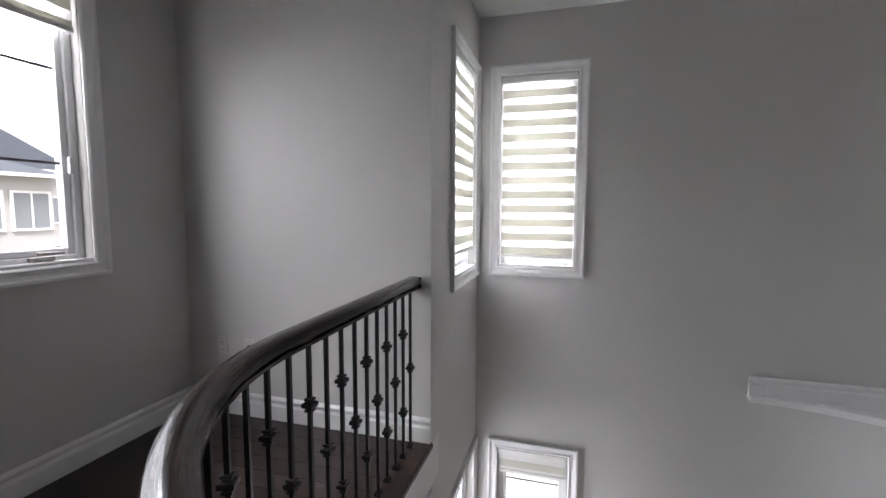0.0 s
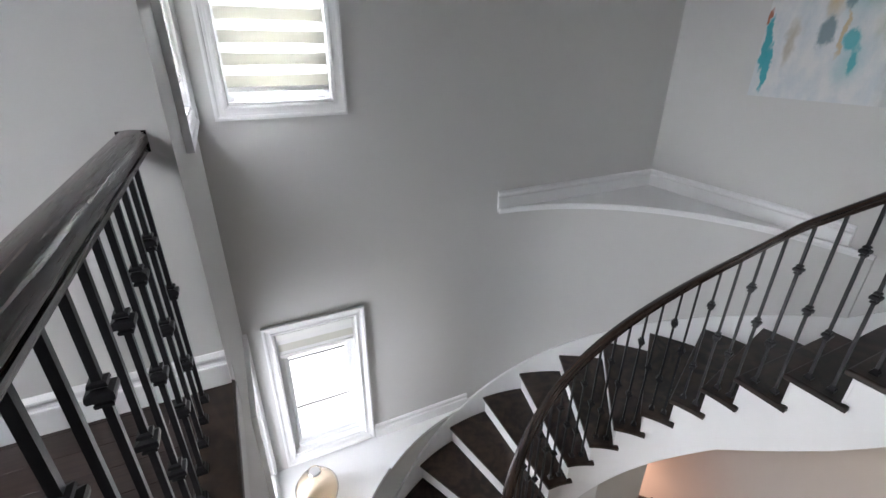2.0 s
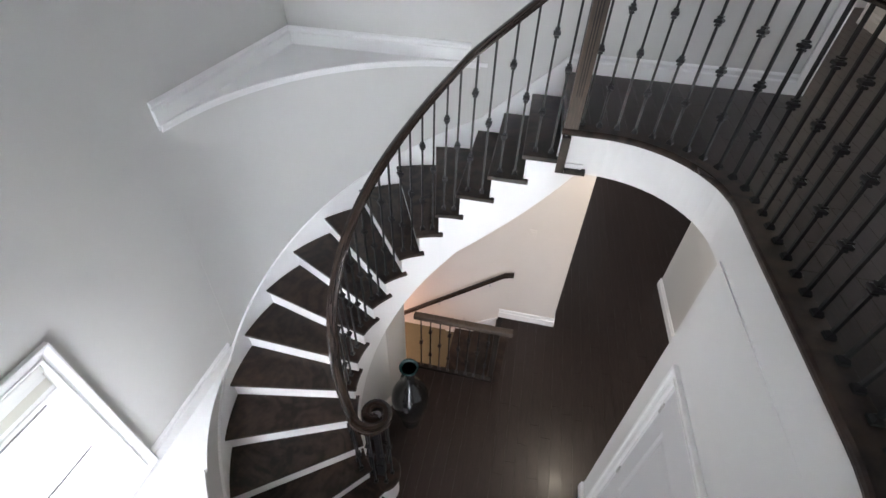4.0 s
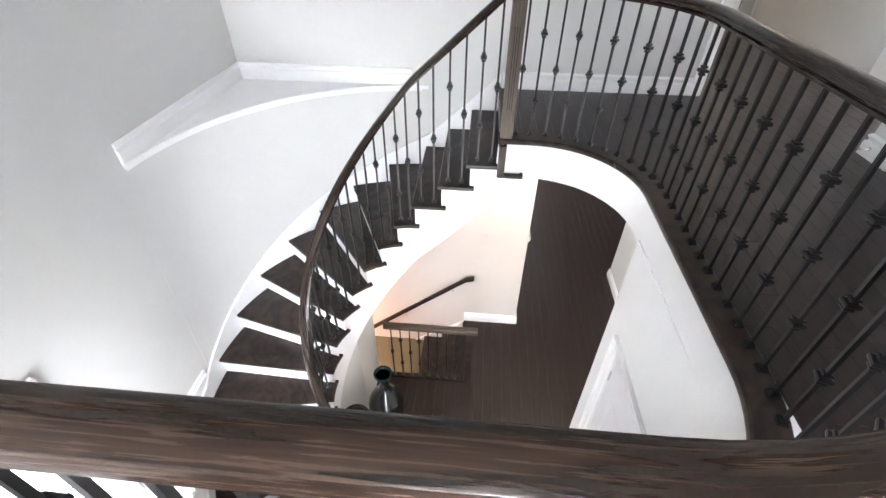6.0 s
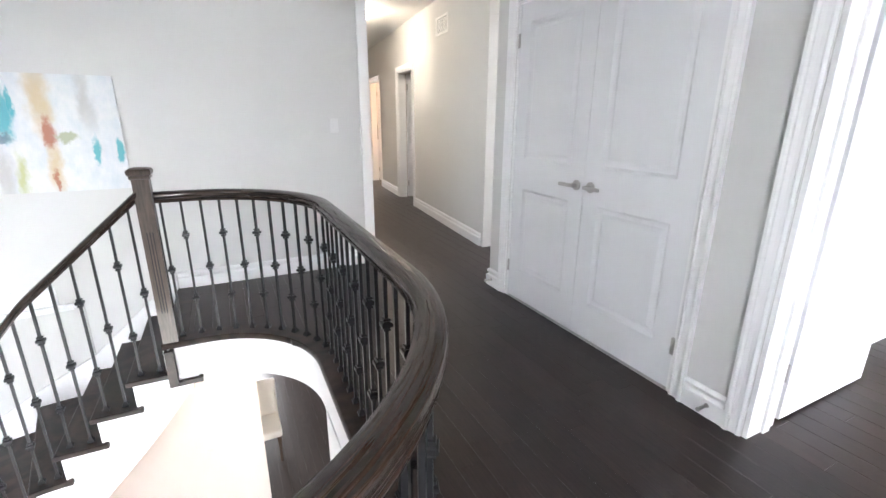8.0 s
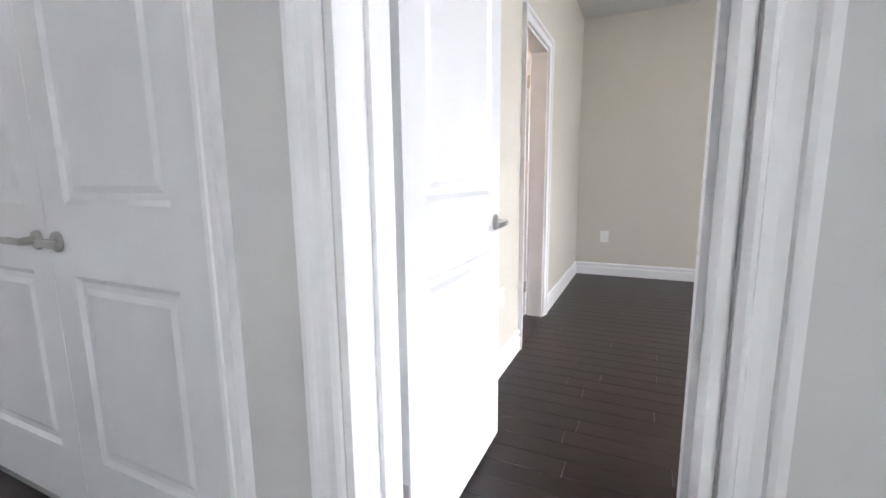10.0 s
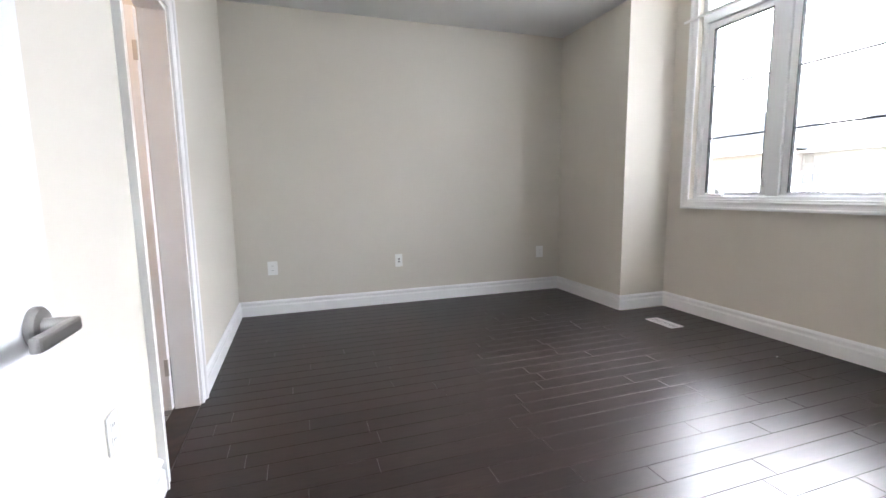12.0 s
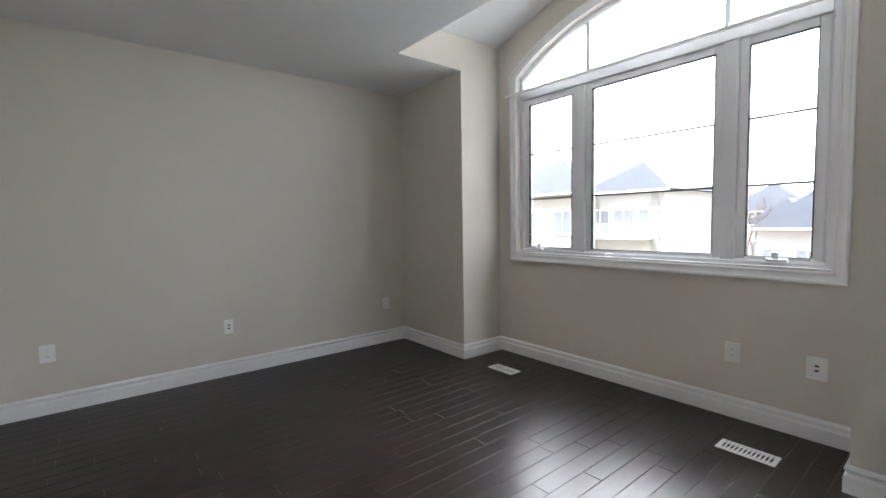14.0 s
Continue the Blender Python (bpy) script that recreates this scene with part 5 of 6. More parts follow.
br = thing("basement_railing", "low dark oak railing with iron balusters by the basement stairs", "railing", at=(2.32, 1.62, LOW))
nw = part("newel_post", square_rings(bmesh.new(), [(0.036, LOW), (0.036, LOW + 0.835), (0.030, LOW + 0.84)], 2.32, 1.62), M_TREAD, br)
part("handrail", sweep([(2.32, 2.53, LOW + 0.90), (2.32, 1.54, LOW + 0.90)], RAIL), M_POST, br, smooth=True)
part("shoe_rail", boxed(2.29, 2.35, 1.66, 2.53, LOW, LOW + 0.02, 0.004), M_RAIL, br)
for i in range(8):
    ob = new("baluster", BAL_1 if i % 2 else BAL_2)
    ob.parent = br
    ob.matrix_basis = Matrix.Translation(Vector((2.32, 1.76 + 0.10 * i, LOW + 0.02)) - br.location) @ Matrix.Diagonal((1, 1, 0.985, 1))
wr = thing("wall_handrail", "dark oak handrail on brackets along the basement stair wall", "handrail", at=(3.19, 1.66, LOW + 0.85))
part("rail", sweep([(3.19, 1.60, LOW + 0.84), (3.19, 1.70, LOW + 0.81), (3.19, 3.0, LOW - 0.24), (3.19, 3.8, LOW - 0.88)], [(u * 0.8, w * 0.8) for u, w in RAIL]), M_RAIL, wr, smooth=True)
for y in (1.85, 2.45, 3.05):
    z = LOW + 0.81 - (y - 1.70) * 1.05 / 1.3
    part("bracket", box(box(bmesh.new(), 3.18, 3.20, y - 0.008, y + 0.008, z - 0.10, z - 0.045), 3.18, 3.2595, y - 0.01, y + 0.01, z - 0.115, z - 0.095), M_NICKEL, wr)
vase = thing("floor_vase", "tall dark pewter vase with a teal rim on the floor", "vase", at=(1.66, 2.40, LOW))
VP = [(0.07, 0.0), (0.085, 0.01), (0.088, 0.03), (0.078, 0.06), (0.095, 0.14), (0.140, 0.26), (0.170, 0.37), (0.178, 0.46), (0.168, 0.55), (0.130, 0.64), (0.075, 0.71), (0.048, 0.76), (0.041, 0.82), (0.043, 0.88), (0.058, 0.93), (0.080, 0.96)]
part("body", lathe([(r, LOW + z) for r, z in VP], 1.66, 2.40, 36), M_VASE, vase, smooth=True)
part("rim", lathe([(0.080, LOW + 0.96), (0.088, LOW + 0.968), (0.086, LOW + 0.976), (0.074, LOW + 0.974), (0.057, LOW + 0.955), (0.041, LOW + 0.91), (0.033, LOW + 0.83)], 1.66, 2.40, 36), M_TEAL, vase, "teal glazed rim", smooth=True)
jug = thing("glass_jug", "round amber glass jug on the white window ledge", "jug", at=(-0.13, 3.40, -1.87))
part("body", lathe([(0.05, -1.868), (0.10, -1.86), (0.135, -1.82), (0.15, -1.76), (0.145, -1.70), (0.115, -1.65), (0.07, -1.62), (0.04, -1.60), (0.036, -1.57), (0.044, -1.555),
                     (0.040, -1.555), (0.031, -1.57), (0.036, -1.603), (0.068, -1.625), (0.112, -1.655), (0.140, -1.702), (0.145, -1.76), (0.13, -1.817), (0.097, -1.855), (0.04, -1.862)], -0.13, 3.40, 36), M_AMBER, jug, smooth=True)
part("collar", lathe([(0.040, -1.572), (0.0435, -1.57), (0.0435, -1.565), (0.040, -1.563)], -0.13, 3.40, 24), M_NICKEL, jug)
ch = thing("dining_chair", "white upholstered dining chair with dark legs in the lower room", "chair", at=(4.75, 1.04, LOW))
part("seat", boxed(4.5, 5.0, 0.79, 1.29, LOW + 0.40, LOW + 0.50, 0.03), M_FABRIC, ch)
part("backrest", boxed(4.92, 5.0, 0.79, 1.29, LOW + 0.48, LOW + 1.02, 0.03), M_FABRIC, ch)
for x, y in ((4.54, 0.83), (4.96, 0.83), (4.54, 1.25), (4.96, 1.25)):
    part("leg", square_rings(bmesh.new(), [(0.013, LOW), (0.02, LOW + 0.40)], x, y), M_POST, ch)

# fixtures ---------------------------------------------------------------------------------------


def flush_lamp(x, y, z, power):
    t = thing("ceiling_light", "round flush ceiling light with a glowing opal glass bowl", "ceiling light", "flush ceiling lights", at=(x, y, z))
    part("canopy", lathe([(0.10, z - 0.03), (0.115, z - 0.02), (0.115, z - 0.001)], x, y, 32), M_NICKEL, t)
    part("bowl", lathe([(0.02, z - 0.125), (0.08, z - 0.115), (0.13, z - 0.085), (0.155, z - 0.05), (0.15, z - 0.035), (0.11, z - 0.03)], x, y, 32), M_LAMPGLASS, t, smooth=True)
    lamp("ceiling_light_glow", 'POINT', Matrix.Translation((x, y, z - 0.22)), power, (1.0, 0.80, 0.58), (0.1, 0.1))


flush_lamp(5.5, -0.78, CEIL, 1.0)
flush_lamp(2.55, 0.45, -0.285, 2.1)
# added bare point lamps without fittings, warm the rooms from unseen spots
lamp("basement_added_glow", 'POINT', Matrix.Translation((2.75, 3.3, -3.2)), 2.0, (1.0, 0.60, 0.42), (0.12, 0.12))
lamp("bathroom_added_glow", 'POINT', Matrix.Translation((1.3, -3.2, 2.3)), 3, (1.0, 0.72, 0.50), (0.12, 0.12))
lamp("hall_room_added_glow", 'POINT', Matrix.Translation((*(HALL_A + HALL_D * 5.2 - HALL_N * 1.0), 2.2)), 9, (1.0, 0.62, 0.34), (0.12, 0.12))
# added fill before a closed wall; the end room has no window
lamp("hall_end_fill", 'AREA', look((*(HALL_A + HALL_D * 9.0 + HALL_N * 0.6), 1.5), (*(HALL_A + HALL_D * 5.0 + HALL_N * 0.6), 1.2)), 3, (1, 0.98, 0.95), (1.2, 1.5))


vanity = thing("vanity", "white vanity with pale counter and dark wood splashback", "vanity", at=(*(HALL_A + HALL_D * 6.0 - HALL_N * 0.8), 0))
part("body", hall_box(bmesh.new(), 5.80, 6.299, -1.5, -0.20, 0.001, 0.80), M_DOOR, vanity)
part("counter", hall_box(bmesh.new(), 5.77, 6.299, -1.53, -0.17, 0.801, 0.84), M_PLATE, vanity, "pale counter")
part("splashback", hall_box(bmesh.new(), 6.27, 6.299, -1.5, -0.13, 0.841, 1.18), M_POST, vanity, "dark wood splashback")


def plate(axis, at, way, u, z, sockets, w=0.072, h=0.116, plastic=M_PLATE):
    """A wall plate: bevelled cover with two dark-slotted sockets, or one switch rocker."""
    mk = oriented(axis, at, way)
    base = (at, u, z) if axis == 'x' else (u, at, z)
    t = thing("wall_outlet" if sockets else "light_switch", "white plastic outlet plate low on the wall" if sockets else "white plastic light switch on the wall", "outlet" if sockets else "switch",
              "outlets along the walls" if sockets else "", at=base)
    part("cover", mk(bmesh.new(), u - w / 2, u + w / 2, 0.0005, 0.007, z - h / 2, z + h / 2, 0.003), plastic, t)
    if sockets == 1:
        for dz in (-0.022, 0.022):
            s = part("socket", mk(bmesh.new(), u - 0.016, u + 0.016, 0.0065, 0.009, z + dz - 0.014, z + dz + 0.014, 0.002), plastic, t)
            for du in (-0.006, 0.006):
                # slots are dark boxes, the shade inside them is their colour
                part("slot", mk(bmesh.new(), u + du - 0.0012, u + du + 0.0012, 0.0085, 0.0095, z + dz - 0.002, z + dz + 0.007), M_DARKHOLE, s)
    elif sockets == 2:
        for dz in (-0.014, 0.014):
            part("jack", mk(bmesh.new(), u - 0.010, u + 0.010, 0.0065, 0.0085, z + dz - 0.006, z + dz + 0.006, 0.001), M_DARKHOLE, t)
    else:
        part("rocker", mk(bmesh.new(), u - 0.016, u + 0.016, 0.0065, 0.011, z - 0.033, z + 0.033, 0.002), plastic, t)


for u, s in ((-0.06, 1), (-1.265, 2), (-2.90, 1)):
    plate('y', BY0, 1, u, 0.44, s, 0.088 if s == 1 else 0.075, 0.13)
plate('x', BXW, 1, -2.135, 0.44, 1, 0.088, 0.135)
plate('x', BXW, 1, -1.695, 0.44, 2, 0.10, 0.14)
plate('x', BX1, -1, -2.42, 0.44, 1)
plate('x', X_E, -1, 0.18, 1.25, 0, plastic=M_SWITCH)
plate('y', Y_BACK, -1, -1.74, 0.42, 1, plastic=M_SWITCH)
plate('y', Y_BACK, -1, -1.55, 0.42, 2, plastic=M_SWITCH)
plate('x', 3.26, -1, 1.49, -1.74, 0, plastic=M_WARMWALL)


def floor_vent(x, y, lx, ly):
    """A white floor register with rows of slots."""
    t = thing("floor_vent", "white pierced metal vent set in the dark floor", "vent", "floor vents", at=(x, y, 0))
    bm = bmesh.new()
    f = 0.018
    for a, b, c, d in ((-lx, lx, -ly, -ly + f), (-lx, lx, ly - f, ly), (-lx, -lx + f, -ly + f, ly - f), (lx - f, lx, -ly + f, ly - f)):
        box(bm, x + a, x + b, y + c, y + d, 0.0005, 0.006)
    part("frame", bm, M_PLATE, t)
    # flat dark sheet on the floor, stands for the shade below the bars
    part("well", boxed(x - lx + f, x + lx - f, y - ly + f, y + ly - f, 0.0003, 0.0015), M_DARKHOLE, t)
    n = int((2 * ly - 2 * f) / 0.021)
    st = (2 * ly - 2 * f) / n
    for i in range(n + 1):
        yy = y - ly + f + st * i
        part("bar", boxed(x - lx + f, x + lx - f, yy - 0.0042, yy + 0.0042, 0.0018, 0.0052), M_PLATE, t)
    for i in range(3):
        xx = x - lx + f + (2 * lx - 2 * f) * (i + 0.5) / 3
        if i != 1:
            part("bar", boxed(xx - 0.003, xx + 0.003, y - ly + f, y + ly - f, 0.002, 0.0056), M_PLATE, t)


floor_vent(-3.20, -3.79, 0.065, 0.14)
floor_vent(-3.20, -1.905, 0.065, 0.145)
mh = Matrix.Translation((*HALL_A, 0)) @ Matrix.Rotation(math.atan2(HALL_D.y, HALL_D.x), 4, 'Z')
vent = thing("wall_vent", "white slatted return air vent high on the hall wall", "vent", at=(*(HALL_A + HALL_D * 1.07), 2.37))
made = [("frame", box(box(box(box(bmesh.new(), 0.87, 1.27, 0.0005, 0.012, 2.27, 2.29), 0.87, 1.27, 0.0005, 0.012, 2.45, 2.47), 0.87, 0.89, 0.0005, 0.012, 2.29, 2.45), 1.25, 1.27, 0.0005, 0.012, 2.29, 2.45), M_PLATE, "")]
# grey sheet behind the slats, coloured as the shade in the gaps
made += [("shade_backing", box(bmesh.new(), 0.89, 1.25, 0.0003, 0.0012, 2.29, 2.45), M_SHADED_GREY, "")]
made += [("slat", box(bmesh.new(), 0.89, 1.25, 0.002, 0.009, 2.296 + 0.015 * i, 2.302 + 0.015 * i), M_PLATE, "") for i in range(10)]
place_door(vent, made, mh)
smoke = thing("smoke_alarm", "small round smoke alarm on the hall ceiling", "smoke alarm", at=(4.4, -0.70, CEIL))
part("body", lathe([(0.03, CEIL - 0.04), (0.05, CEIL - 0.035), (0.06, CEIL - 0.012), (0.062, CEIL - 0.001)], 4.4, -0.70, 24), M_DARKHOLE, smoke)

art = thing("painting", "wide abstract canvas in white, teal, ochre and rust", "painting", at=(X_E - 0.02, 2.385, 1.2))
part("canvas", boxed(X_E - 0.034, X_E - 0.028, 1.665, 3.105, 0.82, 1.575, 0.002), M_ART, art)
part("stretcher", boxed(X_E - 0.0278, X_E - 0.002, 1.667, 3.103, 0.822, 1.573), M_CANVAS, art, "pale wrapped canvas edge")


def door_stop(x, y, z, dx, dy):
    t = thing("door_stop", "small spring door stop on the baseboard", "door stop", "spring door stops", at=(x, y, z))
    bm = bmesh.new()
    d = Vector((dx, dy, 0))
    s = Vector((-dy, dx, 0))
    prev = None
    for i in range(22):
        r = 0.012 if i < 2 else (0.0075 if i % 2 else 0.0055) if i < 19 else 0.010
        c = Vector((x, y, z)) + d * (0.003 * i + (0.004 if i >= 19 else 0))
        ring = [bm.verts.new(c + s * (r * math.cos(0.785 * j)) + Vector((0, 0, r * math.sin(0.785 * j)))) for j in range(8)]
        if prev:
            for j in range(8):
                bm.faces.new((prev[j], prev[(j + 1) % 8], ring[(j + 1) % 8], ring[j]))
        else:
            bm.faces.new(ring[::-1])
        prev = ring
    bm.faces.new(prev)
    part("spring", bm, M_NICKEL, t)


door_stop(0.24, -0.783, 0.06, 0, 1)
door_stop(2.06, -0.783, 0.06, 0, 1)
door_stop(BX0 + 0.017, -1.33, 0.07, 1, 0)

# outside ----------------------------------------------------------------------------------------
GZ = -3.6
structure("ground", slab([(-900, -900), (900, -900), (900, 900), (-900, 900)], GZ - 0.3, GZ), M_GROUND, "pale winter ground round the house", "ground")
structure("pavement", slab([(-9, 5.2), (9, 5.2), (9, 13), (-9, 13)][::1], GZ, GZ + 0.04), M_PAVE, "pale concrete drive beside the house", "pavement")
structure("road", slab([(-17, -300), (-10, -300), (-10, 300), (-17, 300)], GZ, GZ + 0.03), M_ROAD, "grey asphalt street", "road")


def house(x, y, w, d, eave, ridge, wall_mat, label, face=1):
    """A house across the street: body, hip roof with overhang, windows with frames on the street side. face: street lies at +x."""
    t = thing("house", label, "house", "houses across the street", at=(x, y, GZ))
    part("wall", boxed(x - w, x, y - d / 2, y + d / 2, GZ, eave), wall_mat, t)
    o = 0.5
    bm = bmesh.new()
    a = [bm.verts.new(p) for p in ((x - w - o, y - d / 2 - o, eave), (x + o, y - d / 2 - o, eave), (x + o, y + d / 2 + o, eave), (x - w - o, y + d / 2 + o, eave))]
    k = min(w, d) * 0.48
    if w < d:
        r = [bm.verts.new((x - w / 2, y - d / 2 + k, ridge)), bm.verts.new((x - w / 2, y + d / 2 - k, ridge))]
        fs = ((a[0], a[1], r[0]), (a[1], a[2], r[1], r[0]), (a[2], a[3], r[1]), (a[3], a[0], r[0], r[1]))
    else:
        r = [bm.verts.new((x - k, y, ridge)), bm.verts.new((x - w + k, y, ridge))]
        fs = ((a[1], a[2], r[0]), (a[2], a[3], r[1], r[0]), (a[3], a[0], r[1]), (a[0], a[1], r[0], r[1]))
    for f in fs:
        bm.faces.new(f)
    bm.faces.new(a[::-1])
    roof = part("roof", bm, M_SHINGLE, t)
    part("gutter", boxed(x + o - 0.05, x + o + 0.08, y - d / 2 - o, y + d / 2 + o, eave - 0.12, eave + 0.02), M_TRIM, roof)
    for fz in (GZ + 1.0, GZ + 4.0):
        if fz + 1.6 > eave:
            continue
        for i in range(3):
            yy = y - d / 2 + d * (i + 0.5) / 3
            ww = part("window", boxed(x - 0.02, x + 0.05, yy - 0.65, yy + 0.65, fz, fz + 1.5), M_GLASSDARK, t)
            bm = bmesh.new()
            for p in ((-0.75, -0.65, fz - 0.1, fz + 1.6), (0.65, 0.75, fz - 0.1, fz + 1.6), (-0.65, 0.65, fz - 0.1, fz), (-0.65, 0.65, fz + 1.5, fz + 1.6), (-0.03, 0.03, fz, fz + 1.5)):
                box(bm, x + 0.0, x + 0.10, yy + p[0], yy + p[1], p[2], p[3])
            part("frame", bm, M_TRIM, ww)
    return t


house(-26, -22.5, 10, 9, 3.2, 6.2, M_BRICK, "two-storey pale brick house with a grey hip roof")
front = house(-27, -15.6, 9, 5.0, 3.1, 5.2, M_STONE, "two-storey pale stone house with balcony and arched garage doors")
house(-60, -32, 10, 12, 2.4, 6, M_STONE, "pale house further down the street")
house(-62, -17.5, 10, 9, 2.0, 5.5, M_STONE, "pale house further down the street")
house(-40, -8.9, 10, 6.0, 0.5, 3.5, M_BRICK, "brick house with a steep grey roof at the street's end")
house(-64, -12, 10, 5, 1.0, 4.0, M_BRICK, "small far house with a grey roof")
house(-52, -13.5, 8, 5, 0.6, 3.2, M_STONE, "low pale house between the far roofs")
house(-22, 12.0, 9, 5.2, 2.7, 3.9, M_STONE, "pale house with a low grey roof beside the street")
house(-31, 17.5, 9, 7.5, 3.6, 7.6, M_STONE, "tall pale house with a steep roof behind its neighbour")


def street_front(t, x, y0, y1):
    """Balcony with balusters, corner stones and two arched garage doors on a house front at x."""
    balcony_slab = part("balcony", boxed(x + 0.02, x + 1.3, y0, y1, 0.10, 0.25), M_TRIM, t, "white railed balcony")
    part("balcony_rail", boxed(x + 1.18, x + 1.28, y0, y1, 0.95, 1.05), M_TRIM, balcony_slab)
    n = int((y1 - y0) / 0.22)
    for i in range(n + 1):
        y = y0 + 0.04 + (y1 - y0 - 0.08) * i / n
        part("baluster", boxed(x + 1.20, x + 1.26, y - 0.03, y + 0.03, 0.25, 0.95), M_TRIM, balcony_slab)
    for yc in (y0 + 1.2, y1 - 1.0):
        bm = bmesh.new()
        outl = [(yc - 0.95, GZ), (yc + 0.95, GZ)] + [(yc + 0.95 * math.cos(math.pi * k / 12), -1.35 + 0.65 * math.sin(math.pi * k / 12)) for k in range(13)]
        a, b = [[bm.verts.new((x + d, p, q)) for p, q in outl] for d in (0.01, 0.09)]
        bm.faces.new(a[::-1])
        bm.faces.new(b)
        for k in range(len(outl)):
            j = (k + 1) % len(outl)
            bm.faces.new((a[k], a[j], b[j], b[k]))
        part("garage_door", bm, M_GLASSDARK, t, "arched grey garage door")
    for yq in (y0 - 0.05, y1 + 0.05):
        for k in range(13):
            z = GZ + 0.5 * k
            d = 0.30 if k % 2 else 0.20
            part("quoin", boxed(x + 0.005, x + 0.06, yq - d, yq + d, z + 0.01, z + 0.48), M_PAVE, t)


street_front(front, -27, -17.6, -13.7)


def bare_tree(x, y, h, seed):
    """A leafless street tree: tapered trunk, limbs and twigs."""
    t = thing("bare_tree", "leafless grey street tree between the houses", "tree", "bare street trees", at=(x, y, GZ))
    rnd = random.Random(seed)

    def limb(bm, p, d, length, rad, depth):
        q = p + d * length
        side = d.orthogonal().normalized()
        other = d.cross(side)
        ra, rb = [[bm.verts.new(c + side * (rr * math.cos(k * 1.2566)) + other * (rr * math.sin(k * 1.2566))) for k in range(5)] for c, rr in ((p, rad), (q, rad * 0.62))]
        for k in range(5):
            bm.faces.new((ra[k], ra[(k + 1) % 5], rb[(k + 1) % 5], rb[k]))
        if depth:
            for _ in range(3 if depth > 1 else 4):
                turn = Vector((rnd.uniform(-1, 1), rnd.uniform(-1, 1), rnd.uniform(0.1, 0.9)))
                limb(bm, p + d * (length * rnd.uniform(0.65, 1.0)), (d * 0.8 + turn * 0.75).normalized(), length * rnd.uniform(0.5, 0.75), rad * 0.55, depth - 1)

    trunk = bmesh.new()
    limb(trunk, Vector((x, y, GZ)), Vector((0, 0, 1)), h * 0.35, 0.09, 0)
    part("trunk", trunk, M_BARK, t)
    crown = bmesh.new()
    for k in range(4):
        limb(crown, Vector((x, y, GZ + h * (0.30 + 0.015 * k))), Vector((rnd.uniform(-0.6, 0.6), rnd.uniform(-0.6, 0.6), 1)).normalized(), h * 0.30, 0.035, 3)
    part("branches", crown, M_BARK, t)


for x, y, h, seed in ((-46, -13.9, 6.5, 3), (-49, -15.2, 6.5, 4), (-54, -14.4, 7.5, 5)):
    bare_tree(x, y, h, seed)


def conifer(x, y, h, r):
    t = thing("conifer_tree", "dark green conifer behind the far houses", "tree", "far conifers", at=(x, y, GZ))
    part("trunk", lathe([(0.16, GZ), (0.12, GZ + h * 0.5), (0.03, GZ + h)], x, y, 8), M_BARK, t)
    bm = bmesh.new()
    rnd = random.Random(int(x * 7 + y))
    for i in range(170):
        f = rnd.random() ** 0.8
        z = GZ + h * (0.15 + 0.85 * f)
        a, rr = rnd.uniform(0, 6.283), r * (1 - f) * rnd.uniform(0.5, 1.15)
        c = Vector((x + rr * math.cos(a), y + rr * math.sin(a), z))
        tip = c + Vector((math.cos(a), math.sin(a), -0.45)) * (0.25 + 0.6 * (1 - f))
        s = Vector((-math.sin(a), math.cos(a), 0)) * 0.22
        bm.faces.new([bm.verts.new(p) for p in (c + s, tip, c - s, c + Vector((0, 0, 0.25)))])
    part("crown", bm, M_LEAF, t)


for x, y, h, r in ((-72, -14.5, 10.5, 2.2), (-74, -18.5, 9, 2.0), (-80, -8, 9.5, 2.2)):
    conifer(x, y, h, r)


def car(x, y):
    t = thing("parked_car", "silver car parked across the street", "car", at=(x, y, GZ + 0.03))
    bm = bmesh.new()
    prof = [(-2.1, 0.35), (-2.15, 0.75), (-1.9, 0.95), (-1.3, 1.0), (-0.7, 1.42), (0.7, 1.45), (1.4, 1.05), (2.05, 0.95), (2.15, 0.6), (2.1, 0.35)]
    rings = []
    for s, dx in ((-0.85, 0), (-0.80, 0.0), (0.80, 0.0), (0.85, 0)):
        k = 0.94 if abs(s) > 0.82 else 1.0
        rings.append([bm.verts.new((x + s, y + a * k, GZ + 0.03 + 0.35 + (b - 0.35) * k)) for a, b in prof])
    for a, b in zip(rings, rings[1:]):
        for i in range(len(prof)):
            j = (i + 1) % len(prof)
            bm.faces.new((a[i], a[j], b[j], b[i]))
    bm.faces.new(rings[0])
    bm.faces.new(rings[-1][::-1])
    part("body", bm, M_CAR, t)
    part("windows", boxed(x - 0.86, x + 0.86, y - 0.75, y + 0.85, GZ + 1.08, GZ + 1.36, 0.05), M_GLASSDARK, t)
    for sx in (-0.72, 0.72):
        for sy in (-1.35, 1.35):
            bm = lathe([(0.33, -0.1), (0.34, -0.06), (0.34, 0.06), (0.33, 0.1)], 0, 0, 18)
            bm.transform(Matrix.Translation((x + sx, y + sy, GZ + 0.37)) @ Matrix.Rotation(radians(90), 4, 'Y'))
            part("wheel", bm, M_RUBBER, t)


car(-34, -8.6)
car(-37, -10.8)

# floor boards -----------------------------------------------------------------------------------
PW = 0.108


